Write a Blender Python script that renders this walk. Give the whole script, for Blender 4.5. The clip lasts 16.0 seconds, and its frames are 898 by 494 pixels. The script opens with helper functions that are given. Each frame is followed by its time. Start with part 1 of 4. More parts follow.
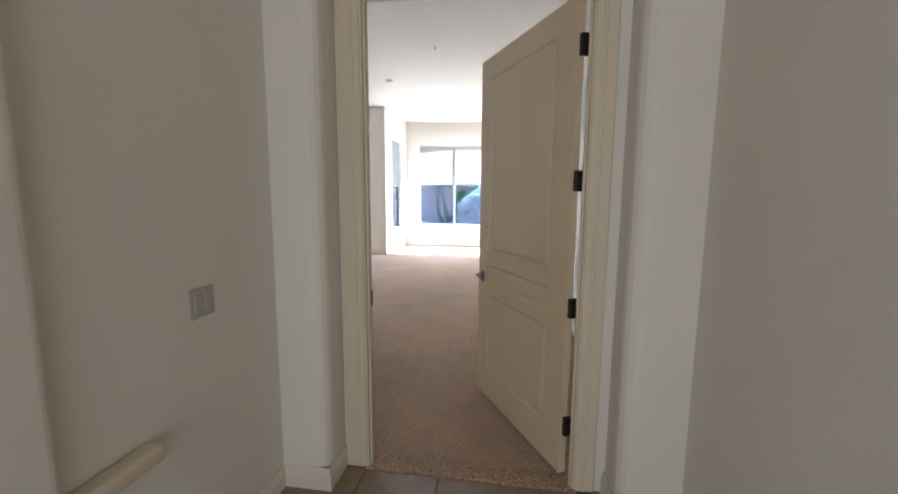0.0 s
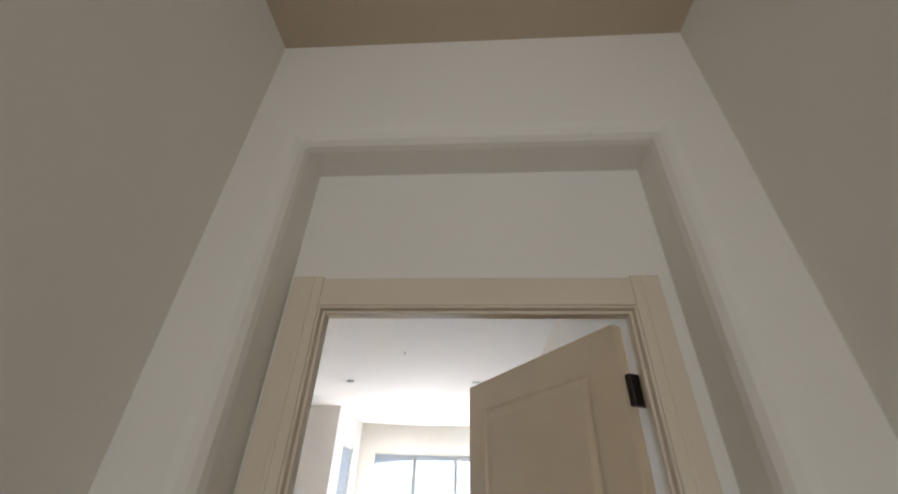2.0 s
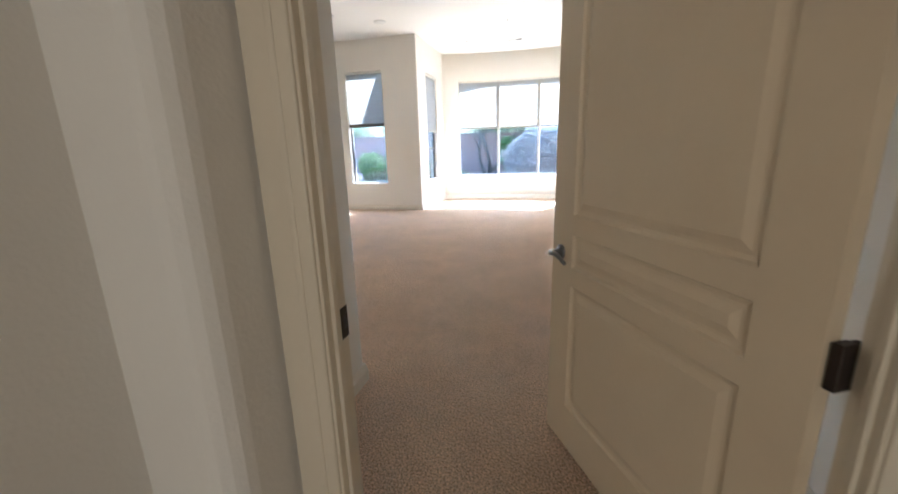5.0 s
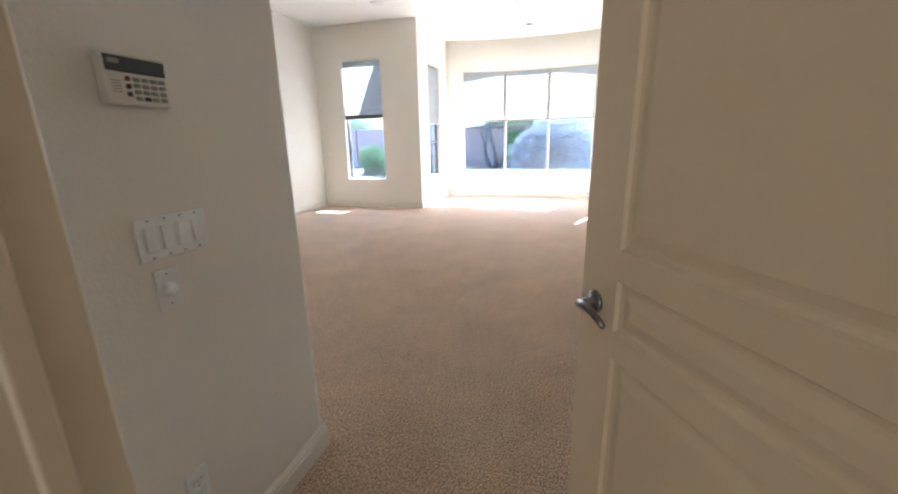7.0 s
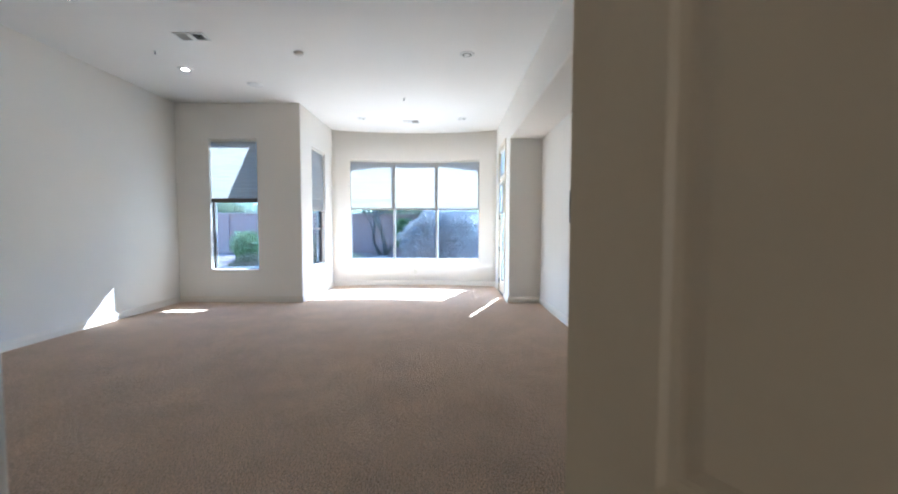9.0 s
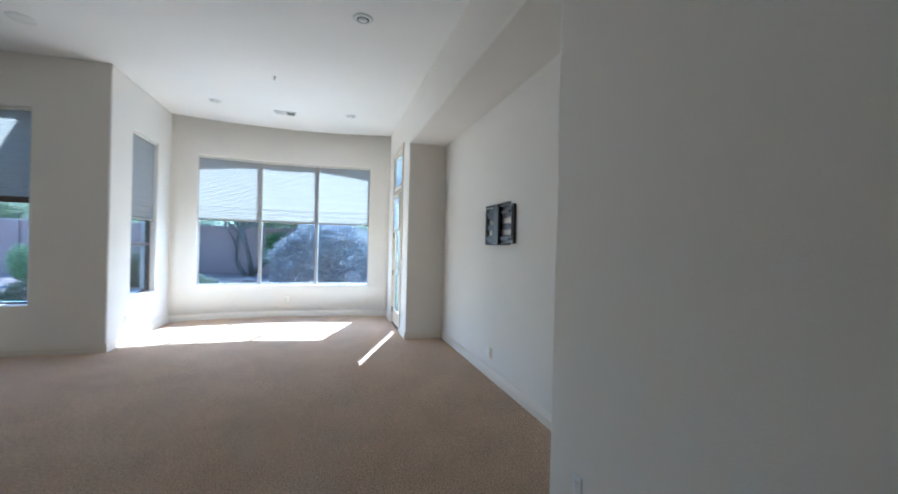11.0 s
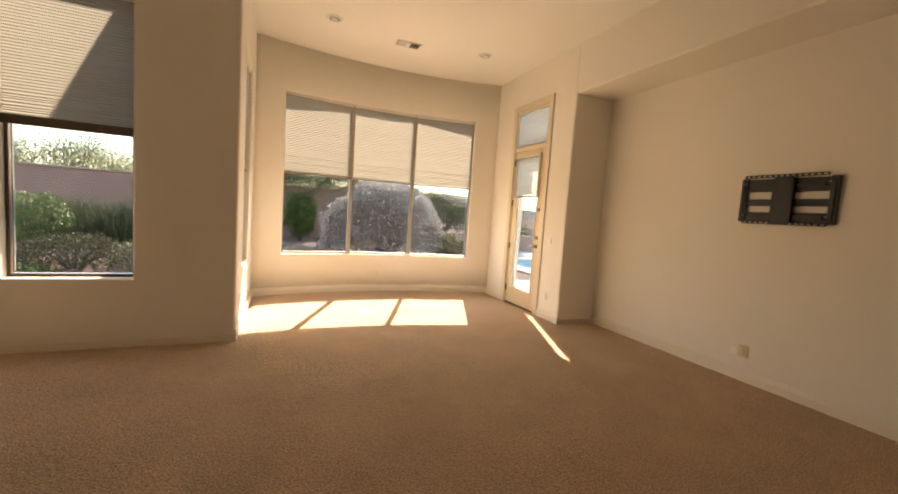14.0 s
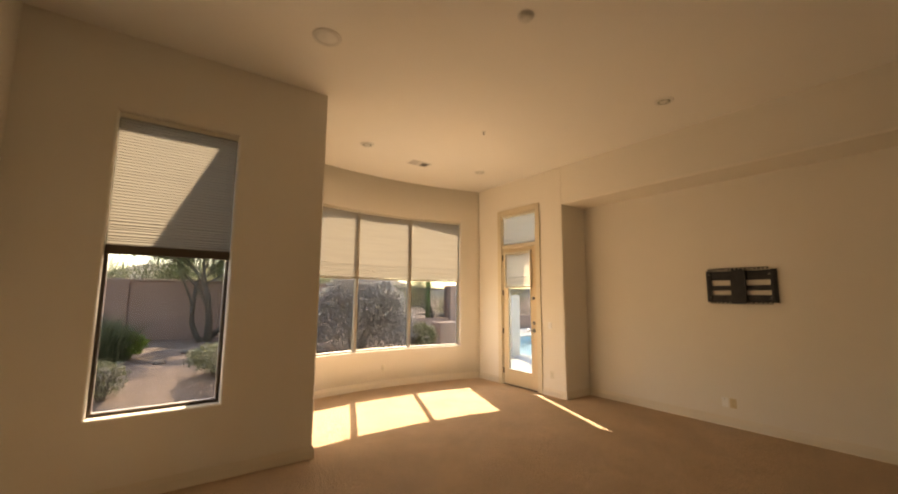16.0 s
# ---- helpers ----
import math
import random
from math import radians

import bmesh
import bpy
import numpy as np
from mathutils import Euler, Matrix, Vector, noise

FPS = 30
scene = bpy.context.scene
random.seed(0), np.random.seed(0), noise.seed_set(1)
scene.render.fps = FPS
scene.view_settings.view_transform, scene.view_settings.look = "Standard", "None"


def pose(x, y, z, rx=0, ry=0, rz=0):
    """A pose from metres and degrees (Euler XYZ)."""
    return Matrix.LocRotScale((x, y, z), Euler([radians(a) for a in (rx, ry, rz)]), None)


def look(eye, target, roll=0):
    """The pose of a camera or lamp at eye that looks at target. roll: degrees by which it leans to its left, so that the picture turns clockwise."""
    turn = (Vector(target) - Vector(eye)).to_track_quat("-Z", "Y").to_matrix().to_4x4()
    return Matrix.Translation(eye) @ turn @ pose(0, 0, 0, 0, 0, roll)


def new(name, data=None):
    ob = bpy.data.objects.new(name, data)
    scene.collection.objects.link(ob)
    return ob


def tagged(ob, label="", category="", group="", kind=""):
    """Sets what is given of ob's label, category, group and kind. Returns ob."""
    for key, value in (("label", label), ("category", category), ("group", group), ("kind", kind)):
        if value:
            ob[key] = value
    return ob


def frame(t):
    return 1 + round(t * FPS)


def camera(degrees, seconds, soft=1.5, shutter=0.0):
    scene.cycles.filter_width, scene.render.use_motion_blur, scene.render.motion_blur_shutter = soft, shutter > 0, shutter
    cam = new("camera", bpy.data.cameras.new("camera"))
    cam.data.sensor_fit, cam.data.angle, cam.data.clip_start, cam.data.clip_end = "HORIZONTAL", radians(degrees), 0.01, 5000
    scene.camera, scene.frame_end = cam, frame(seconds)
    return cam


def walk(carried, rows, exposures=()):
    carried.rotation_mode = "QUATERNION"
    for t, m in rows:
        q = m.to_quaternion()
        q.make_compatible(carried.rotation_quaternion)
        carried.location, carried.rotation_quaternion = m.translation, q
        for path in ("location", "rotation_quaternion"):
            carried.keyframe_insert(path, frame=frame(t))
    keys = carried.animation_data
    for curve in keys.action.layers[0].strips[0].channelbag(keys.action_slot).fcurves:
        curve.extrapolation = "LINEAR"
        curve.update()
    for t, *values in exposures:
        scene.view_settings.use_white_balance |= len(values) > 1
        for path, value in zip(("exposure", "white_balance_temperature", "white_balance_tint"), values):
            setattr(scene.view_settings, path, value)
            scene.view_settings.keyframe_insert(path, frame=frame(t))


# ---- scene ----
cam = camera(96.8, 16.0, soft=1.8, shutter=0.3)
PATH = [
    (0, (0.757, -1.964, 1.51), (0.455, -0.003, 1.258), 0.4),
    (0.5, (0.707, -1.708, 1.476), (0.448, 0.262, 1.247), -0.6),
    (1, (0.585, -1.266, 1.531), (0.39, 0.725, 1.533), -1.3),
    (1.5, (0.563, -1.03, 1.721), (0.355, 0.846, 2.385), 0.5),
    (2, (0.558, -1.276, 1.893), (0.435, 0.394, 2.987), 1.8),
    (2.5, (0.56, -1.527, 1.893), (0.46, 0.276, 2.753), 1.3),
    (3, (0.61, -1.722, 1.591), (0.483, 0.27, 1.718), 0.9),
    (3.5, (0.627, -1.854, 1.451), (0.507, 0.112, 1.103), -0.1),
    (4, (0.616, -1.542, 1.407), (0.394, 0.4, 0.985), -1.2),
    (6.5, (0.409, -0.184, 1.373), (-0.309, 1.589, 0.787), -0.7),
    (7, (0.453, -0.146, 1.376), (-0.075, 1.714, 0.866), -1.1),
    (7.5, (0.51, -0.074, 1.444), (0.182, 1.867, 1.09), -0.9),
    (8, (0.553, -0.026, 1.394), (0.408, 1.957, 1.179), -0.4),
    (8.7, (0.44, 0.22, 1.42), (0.37, 2.21, 1.28), -0.1),
    (9.3, (0.28, 0.62, 1.46), (0.38, 2.61, 1.4), 0.4),
    (9.9, (0.29, 0.98, 1.51), (0.51, 2.96, 1.5), 0.8),
    (10.5, (0.447, 1.312, 1.545), (0.789, 3.282, 1.572), 1.1),
    (11, (0.312, 1.739, 1.48), (0.889, 3.654, 1.475), 1.4),
    (11.5, (0.087, 2.118, 1.49), (0.941, 3.926, 1.435), 1.5),
    (12, (-0.252, 2.412, 1.465), (0.813, 4.101, 1.347), 1.6),
    (12.5, (-0.652, 2.748, 1.421), (0.243, 4.533, 1.321), 1.5),
    (13, (-1.121, 2.998, 1.415), (-0.327, 4.831, 1.308), 1.6),
    (13.5, (-1.561, 3.255, 1.408), (-0.773, 5.089, 1.279), 2.5),
    (14, (-2.013, 3.578, 1.397), (-1.238, 5.415, 1.233), 3.9),
    (14.5, (-2.48, 3.684, 1.413), (-1.527, 5.433, 1.226), 4.3),
    (15, (-2.901, 3.869, 1.403), (-1.785, 5.524, 1.285), 3.1),
    (15.5, (-3.344, 3.995, 1.465), (-2.161, 5.607, 1.516), 1.4),
    (16, (-3.768, 3.845, 1.562), (-2.597, 5.447, 1.811), 0.4),
]
EXPOSURES = [
    (0.0, 5.3, 4550, 4), (3.4, 5.28, 4550, 4), (4.2, 5.15, 4650, 4), (6.3, 5.5, 4900, 5), (7.0, 5.45, 4800, 5), (8.2, 5.0, 4500, 4), (10.3, 4.25, 4350, 0),
    (12.0, 4.0, 4300, 0), (13.0, 3.8, 4450, 0), (13.5, 3.72, 5700, 6), (14.0, 3.65, 8600, 15), (14.5, 3.55, 9000, 16), (16.0, 3.37, 10000, 16),
]
walk(cam, [(t, look(eye, target, roll)) for t, eye, target, roll in PATH], EXPOSURES)

# ---- world, sun and large lights ----
SUN_EL, SUN_AZ = 39.5, 22.0          # degrees above the horizon, degrees from +y towards +x
world = bpy.data.worlds.new("sky")
scene.world = world
world.use_nodes = True
wn = world.node_tree.nodes
sky = wn.new("ShaderNodeTexSky")
sky.sky_type, sky.sun_disc = "NISHITA", False
sky.sun_elevation, sky.sun_rotation = radians(SUN_EL), radians(SUN_AZ)
sky.dust_density = 0.7
wn["Background"].inputs["Strength"].default_value = 0.15
world.node_tree.links.new(sky.outputs[0], wn["Background"].inputs["Color"])
sun_data = bpy.data.lights.new("sun", "SUN")
sun_data.energy, sun_data.angle, sun_data.color = 2.1, radians(0.55), (1.0, 0.94, 0.85)
sun = new("sun", sun_data)
sd = Vector((math.sin(radians(SUN_AZ)) * math.cos(radians(SUN_EL)), math.cos(radians(SUN_AZ)) * math.cos(radians(SUN_EL)), math.sin(radians(SUN_EL))))
sun.matrix_world = look(sd * 40, (0, 0, 0))


def opening_lamp(name, x, y, z, w, h, target, watts, color=(0.9, 0.95, 1.0)):
    """An added area lamp set in a wall opening."""
    d = bpy.data.lights.new(name, "AREA")
    d.shape, d.size, d.size_y, d.energy, d.color = "RECTANGLE", w, h, watts, color
    ob = new(name, d)
    ob.matrix_world = look((x, y, z), target)
    return ob


# added fill lamp far behind the walker; its room and opening are made up
opening_lamp("living_room_light", 0.6, -6.1, 1.5, 5.6, 2.3, (0.6, 0.0, 1.5), 3.3, (1.0, 0.80, 0.58))
# added warm fill lamps in the bedroom openings, beyond what the sky gives
opening_lamp("bow_window_light", -0.46, 9.92, 1.23, 2.7, 1.15, (-0.46, 0.0, 1.1), 2.0, (1.0, 0.87, 0.70))
opening_lamp("tall_window_light", -3.68, 7.96, 1.25, 0.8, 1.15, (-3.68, 0.0, 1.1), 0.35, (1.0, 0.87, 0.70))
opening_lamp("bay_window_light", -2.43, 8.99, 1.2, 0.8, 1.1, (3.0, 8.99, 1.1), 1.1, (1.0, 0.87, 0.70))
opening_lamp("patio_door_light", 1.46, 8.91, 1.0, 0.6, 1.35, (-3.0, 8.0, 0.9), 0.4, (1.0, 0.87, 0.70))


# ---- materials ----
def material(name, color, rough=0.6, metal=0.0, color2=None, scale=6.0, fine=120.0, bump=0.1, fine_amount=0.25, dist=0.002, spec=0.5):
    m = bpy.data.materials.new(name)
    m.use_nodes = True
    n, l = m.node_tree.nodes, m.node_tree.links
    p = n["Principled BSDF"]
    p.inputs["Roughness"].default_value, p.inputs["Metallic"].default_value = rough, metal
    p.inputs["Specular IOR Level"].default_value = spec
    big, small = n.new("ShaderNodeTexNoise"), n.new("ShaderNodeTexNoise")
    big.inputs["Scale"].default_value, big.inputs["Detail"].default_value = scale, 4
    small.inputs["Scale"].default_value, small.inputs["Detail"].default_value = fine, 3
    geo = n.new("ShaderNodeNewGeometry")
    for t in (big, small):
        l.new(geo.outputs["Position"], t.inputs["Vector"])
    mixf = n.new("ShaderNodeMath")
    mixf.operation = "MULTIPLY_ADD"
    l.new(small.outputs["Fac"], mixf.inputs[0])
    mixf.inputs[1].default_value = fine_amount
    l.new(big.outputs["Fac"], mixf.inputs[2])
    ramp = n.new("ShaderNodeMapRange")
    ramp.inputs["From Min"].default_value, ramp.inputs["From Max"].default_value = 0.35 + fine_amount * 0.4, 0.65 + fine_amount * 0.6
    l.new(mixf.outputs[0], ramp.inputs["Value"])
    mix = n.new("ShaderNodeMix")
    mix.data_type = "RGBA"
    c2 = color2 or tuple(c * 0.88 for c in color)
    mix.inputs["A"].default_value, mix.inputs["B"].default_value = (*color, 1), (*c2, 1)
    l.new(ramp.outputs[0], mix.inputs["Factor"])
    l.new(mix.outputs["Result"], p.inputs["Base Color"])
    bp = n.new("ShaderNodeBump")
    bp.inputs["Strength"].default_value, bp.inputs["Distance"].default_value = bump, dist
    l.new(small.outputs["Fac"], bp.inputs["Height"])
    l.new(bp.outputs["Normal"], p.inputs["Normal"])
    return m


PAINT = material("wall_paint", (0.81, 0.77, 0.70), 0.75, color2=(0.79, 0.75, 0.68), scale=1.2, fine=85, bump=0.35, dist=0.003, spec=0.25)
CEIL = material("ceiling_paint", (0.86, 0.84, 0.80), 0.8, color2=(0.84, 0.82, 0.78), scale=1.0, fine=70, bump=0.4, dist=0.003, spec=0.2)
BASEP = material("baseboard_paint", (0.78, 0.72, 0.62), 0.45, color2=(0.75, 0.69, 0.595), scale=2, fine=60, bump=0.06, spec=0.4)
# hall ceiling: darker and browner than CEIL
HALLCEIL = material("hall_ceiling_tan", (0.56, 0.47, 0.34), 0.8, scale=1.0, fine=70, bump=0.4, dist=0.003, spec=0.2)
TRIM = material("trim_paint", (0.70, 0.62, 0.48), 0.42, color2=(0.67, 0.59, 0.45), scale=2, fine=60, bump=0.06, spec=0.4)
DOORP = material("door_paint", (0.70, 0.58, 0.405), 0.42, color2=(0.67, 0.55, 0.38), scale=3, fine=50, bump=0.08, spec=0.4)
PLASTIC = material("white_plastic", (0.88, 0.88, 0.87), 0.35, scale=8, bump=0.02)
IVORY = material("ivory_plastic", (0.74, 0.70, 0.60), 0.4, scale=8, bump=0.02)
ALMOND = material("almond_plastic", (0.70, 0.58, 0.38), 0.4, scale=8, bump=0.02)
# pale plate greyed: the shade on the hall switch is in its colour
SHADEDPL = material("shaded_plate_plastic", (0.52, 0.49, 0.46), 0.4, scale=8, bump=0.02)
SCREEN = material("lcd_screen", (0.06, 0.08, 0.09), 0.12, scale=10, bump=0.0)
GREYKEY = material("grey_key", (0.28, 0.29, 0.24), 0.5, scale=20, bump=0.02)
BLACKP = material("black_plastic", (0.02, 0.02, 0.022), 0.4, scale=20, bump=0.03)
REDKEY = material("dark_red_key", (0.16, 0.03, 0.02), 0.5, scale=20, bump=0.03)
BRONZE = material("dark_bronze", (0.035, 0.028, 0.024), 0.38, 0.7, color2=(0.05, 0.04, 0.035), scale=30, bump=0.05)
PEWTER = material("pewter", (0.24, 0.24, 0.25), 0.28, 0.95, color2=(0.18, 0.18, 0.19), scale=30, bump=0.05)
BLACKM = material("black_steel", (0.018, 0.018, 0.02), 0.45, 0.2, color2=(0.03, 0.03, 0.033), scale=14, bump=0.1)
ALU = material("bronze_aluminium", (0.36, 0.33, 0.28), 0.45, 0.2, color2=(0.32, 0.29, 0.245), scale=10, bump=0.05)
DARKALU = material("dark_aluminium", (0.11, 0.085, 0.065), 0.45, 0.3, scale=10, bump=0.05)
WHITEM = material("white_enamel", (0.78, 0.77, 0.74), 0.4, scale=8, bump=0.03)
GRILLE = material("duct_shadow", (0.05, 0.05, 0.05), 0.8, scale=8, bump=0.03)
TILE = material("hall_tile", (0.33, 0.25, 0.18), 0.38, color2=(0.25, 0.185, 0.13), scale=9, fine=70, bump=0.12, fine_amount=0.4)
GROUT = material("grout", (0.30, 0.25, 0.19), 0.9, scale=20, fine=200, bump=0.3)
STUCCO = material("pink_stucco", (0.42, 0.27, 0.22), 0.9, color2=(0.36, 0.23, 0.19), scale=1.2, fine=45, bump=0.1, dist=0.003, spec=0.2)
CAPST = material("wall_cap", (0.50, 0.36, 0.30), 0.9, scale=2, fine=45, bump=0.4, dist=0.004, spec=0.2)
ROOFM = material("roof_tile", (0.30, 0.22, 0.17), 0.85, scale=3, fine=20, bump=0.3)
FASCIA = material("fascia_paint", (0.34, 0.25, 0.20), 0.7, scale=3, fine=60, bump=0.1)
DECK = material("pool_deck", (0.74, 0.71, 0.66), 0.85, color2=(0.66, 0.63, 0.58), scale=2, fine=60, bump=0.3)
BARK = material("tree_bark", (0.19, 0.155, 0.125), 0.9, color2=(0.10, 0.082, 0.066), scale=12, fine=90, bump=0.8, dist=0.01)
IRON = material("wrought_iron", (0.03, 0.027, 0.025), 0.55, 0.4, scale=14, bump=0.1)
ROCK = material("landscape_rock", (0.40, 0.31, 0.25), 0.9, color2=(0.28, 0.21, 0.17), scale=8, fine=40, bump=0.6, dist=0.01)
HILL = material("far_hill", (0.20, 0.19, 0.20), 0.95, color2=(0.26, 0.23, 0.21), scale=0.03, fine=0.3, bump=0.0)


def leafy(name, a, b, trans=0.25, rough=0.55):
    """Leaves that differ from one to the next and let some light through."""
    m = bpy.data.materials.new(name)
    m.use_nodes = True
    n, l = m.node_tree.nodes, m.node_tree.links
    p = n["Principled BSDF"]
    p.inputs["Roughness"].default_value = rough
    p.inputs["Specular IOR Level"].default_value = 0.3
    geo, mix = n.new("ShaderNodeNewGeometry"), n.new("ShaderNodeMix")
    mix.data_type = "RGBA"
    mix.inputs["A"].default_value, mix.inputs["B"].default_value = (*a, 1), (*b, 1)
    l.new(geo.outputs["Random Per Island"], mix.inputs["Factor"])
    l.new(mix.outputs["Result"], p.inputs["Base Color"])
    tr, add = n.new("ShaderNodeBsdfTranslucent"), n.new("ShaderNodeMixShader")
    l.new(mix.outputs["Result"], tr.inputs["Color"])
    add.inputs[0].default_value = trans
    l.new(p.outputs[0], add.inputs[1]), l.new(tr.outputs[0], add.inputs[2])
    l.new(add.outputs[0], n["Material Output"].inputs["Surface"])
    return m


SAGE = leafy("dusty_sage_leaves", (0.36, 0.32, 0.30), (0.66, 0.60, 0.57))
SAGEG = leafy("sage_green_leaves", (0.20, 0.21, 0.11), (0.36, 0.35, 0.24))
GREEN = leafy("green_leaves", (0.08, 0.14, 0.035), (0.20, 0.28, 0.09))
LIME = leafy("bright_leaves", (0.16, 0.26, 0.04), (0.30, 0.40, 0.10), 0.4)
MESQ = leafy("mesquite_leaves", (0.10, 0.13, 0.05), (0.20, 0.23, 0.11), 0.35)
PALO = leafy("palo_verde_leaves", (0.34, 0.34, 0.17), (0.52, 0.49, 0.29), 0.4)
SPEAR = leafy("spear_leaves", (0.05, 0.065, 0.03), (0.25, 0.26, 0.14), 0.25)
DRYG = leafy("dry_dark_leaves", (0.09, 0.085, 0.045), (0.20, 0.18, 0.10), 0.2)
STRAW = leafy("straw_grass", (0.42, 0.36, 0.20), (0.58, 0.50, 0.30), 0.3)
# pale tips standing in for sunlit sparkle on the sage crown
SPARKLE = leafy("sparkle_leaf_tips", (0.60, 0.56, 0.50), (0.80, 0.76, 0.70), 0.3)
BLOSSOM = leafy("pale_blossom", (0.60, 0.52, 0.30), (0.75, 0.70, 0.55), 0.3)


def carpet_material():
    """Cut pile: tufts with shade put into their gaps by colour, brushed patches and a soft sheen."""
    m = bpy.data.materials.new("cut_pile_carpet")
    m.use_nodes = True
    n, l = m.node_tree.nodes, m.node_tree.links
    p = n["Principled BSDF"]
    p.inputs["Roughness"].default_value, p.inputs["Specular IOR Level"].default_value = 0.95, 0.1
    p.inputs["Sheen Weight"].default_value, p.inputs["Sheen Roughness"].default_value = 0.5, 0.4
    p.inputs["Sheen Tint"].default_value = (0.9, 0.76, 0.64, 1)
    geo, warp = n.new("ShaderNodeNewGeometry"), n.new("ShaderNodeVectorMath")
    nz, clump, brush, tone = (n.new("ShaderNodeTexNoise") for k in range(4))
    for t, s, d in ((nz, 260, 3), (clump, 105, 5), (brush, 2.2, 3), (tone, 9, 3)):
        t.inputs["Scale"].default_value, t.inputs["Detail"].default_value = s, d
        l.new(geo.outputs["Position"], t.inputs["Vector"])
    h = n.new("ShaderNodeMath")
    h.operation = "MULTIPLY_ADD"
    l.new(nz.outputs["Fac"], h.inputs[0])
    h.inputs[1].default_value = 0.55
    l.new(clump.outputs["Fac"], h.inputs[2])
    # darker colour low in the pile puts shade between the tufts
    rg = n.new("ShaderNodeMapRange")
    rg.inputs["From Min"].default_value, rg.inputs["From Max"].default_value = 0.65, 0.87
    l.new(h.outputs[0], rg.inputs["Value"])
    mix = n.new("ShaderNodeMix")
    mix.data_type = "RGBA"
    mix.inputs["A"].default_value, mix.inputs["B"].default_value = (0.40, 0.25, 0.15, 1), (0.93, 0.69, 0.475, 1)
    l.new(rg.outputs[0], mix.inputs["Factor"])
    shade = n.new("ShaderNodeMapRange")
    shade.inputs["From Min"].default_value, shade.inputs["From Max"].default_value = 0.35, 0.65
    shade.inputs["To Min"].default_value, shade.inputs["To Max"].default_value = 0.87, 1.09
    both = n.new("ShaderNodeMath")
    both.operation = "MULTIPLY_ADD"
    l.new(tone.outputs["Fac"], both.inputs[0])
    both.inputs[1].default_value = 0.35
    sub = n.new("ShaderNodeMath")
    sub.operation = "MULTIPLY"
    sub.inputs[1].default_value = 0.68
    l.new(brush.outputs["Fac"], sub.inputs[0]), l.new(sub.outputs[0], both.inputs[2])
    l.new(both.outputs[0], shade.inputs["Value"])
    tint = n.new("ShaderNodeVectorMath")
    tint.operation = "SCALE"
    l.new(mix.outputs["Result"], tint.inputs[0]), l.new(shade.outputs[0], tint.inputs["Scale"])
    # pits between the tufts: their shade is darkened into the colour
    pit, pit_shade, dark = n.new("ShaderNodeTexNoise"), n.new("ShaderNodeMapRange"), n.new("ShaderNodeVectorMath")
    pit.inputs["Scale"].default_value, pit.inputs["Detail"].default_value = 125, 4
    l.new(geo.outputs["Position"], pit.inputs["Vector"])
    pit_shade.inputs["From Min"].default_value, pit_shade.inputs["From Max"].default_value = 0.38, 0.52
    pit_shade.inputs["To Min"].default_value, pit_shade.inputs["To Max"].default_value = 0.55, 1.08
    l.new(pit.outputs["Fac"], pit_shade.inputs["Value"])
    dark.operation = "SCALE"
    l.new(tint.outputs[0], dark.inputs[0]), l.new(pit_shade.outputs[0], dark.inputs["Scale"])
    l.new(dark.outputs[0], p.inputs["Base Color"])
    bp = n.new("ShaderNodeBump")
    lie = n.new("ShaderNodeTexNoise")
    lie.inputs["Scale"].default_value, lie.inputs["Detail"].default_value = 30, 5
    l.new(geo.outputs["Position"], lie.inputs["Vector"])
    hh = n.new("ShaderNodeMath")
    hh.operation = "MULTIPLY_ADD"
    hh.inputs[1].default_value = 1.7
    l.new(lie.outputs["Fac"], hh.inputs[0]), l.new(h.outputs[0], hh.inputs[2])
    bp.inputs["Strength"].default_value, bp.inputs["Distance"].default_value = 1.0, 0.02
    l.new(hh.outputs[0], bp.inputs["Height"])
    l.new(bp.outputs["Normal"], p.inputs["Normal"])
    return m


CARPET = carpet_material()


def ground_material():
    m = material("desert_gravel", (0.43, 0.30, 0.235), 0.95, color2=(0.29, 0.195, 0.155), scale=0.9, fine=14, bump=0.0, fine_amount=0.8, spec=0.15)
    n, l = m.node_tree.nodes, m.node_tree.links
    geo, vor = n.new("ShaderNodeNewGeometry"), n.new("ShaderNodeTexVoronoi")
    vor.inputs["Scale"].default_value = 34
    l.new(geo.outputs["Position"], vor.inputs["Vector"])
    sep, rng_, mul = n.new("ShaderNodeSeparateColor"), n.new("ShaderNodeMapRange"), n.new("ShaderNodeVectorMath")
    rng_.inputs["To Min"].default_value, rng_.inputs["To Max"].default_value = 0.45, 1.35
    mul.operation = "SCALE"
    base = n["Principled BSDF"].inputs["Base Color"]
    l.new(vor.outputs["Color"], sep.inputs[0]), l.new(sep.outputs[0], rng_.inputs["Value"])
    l.new(base.links[0].from_socket, mul.inputs[0]), l.new(rng_.outputs[0], mul.inputs["Scale"])
    l.new(mul.outputs[0], base)
    bp = n.new("ShaderNodeBump")
    bp.inputs["Strength"].default_value, bp.inputs["Distance"].default_value = 0.8, 0.015
    l.new(vor.outputs["Distance"], bp.inputs["Height"])
    l.new(bp.outputs["Normal"], n["Principled BSDF"].inputs["Normal"])
    return m


GRAVEL = ground_material()


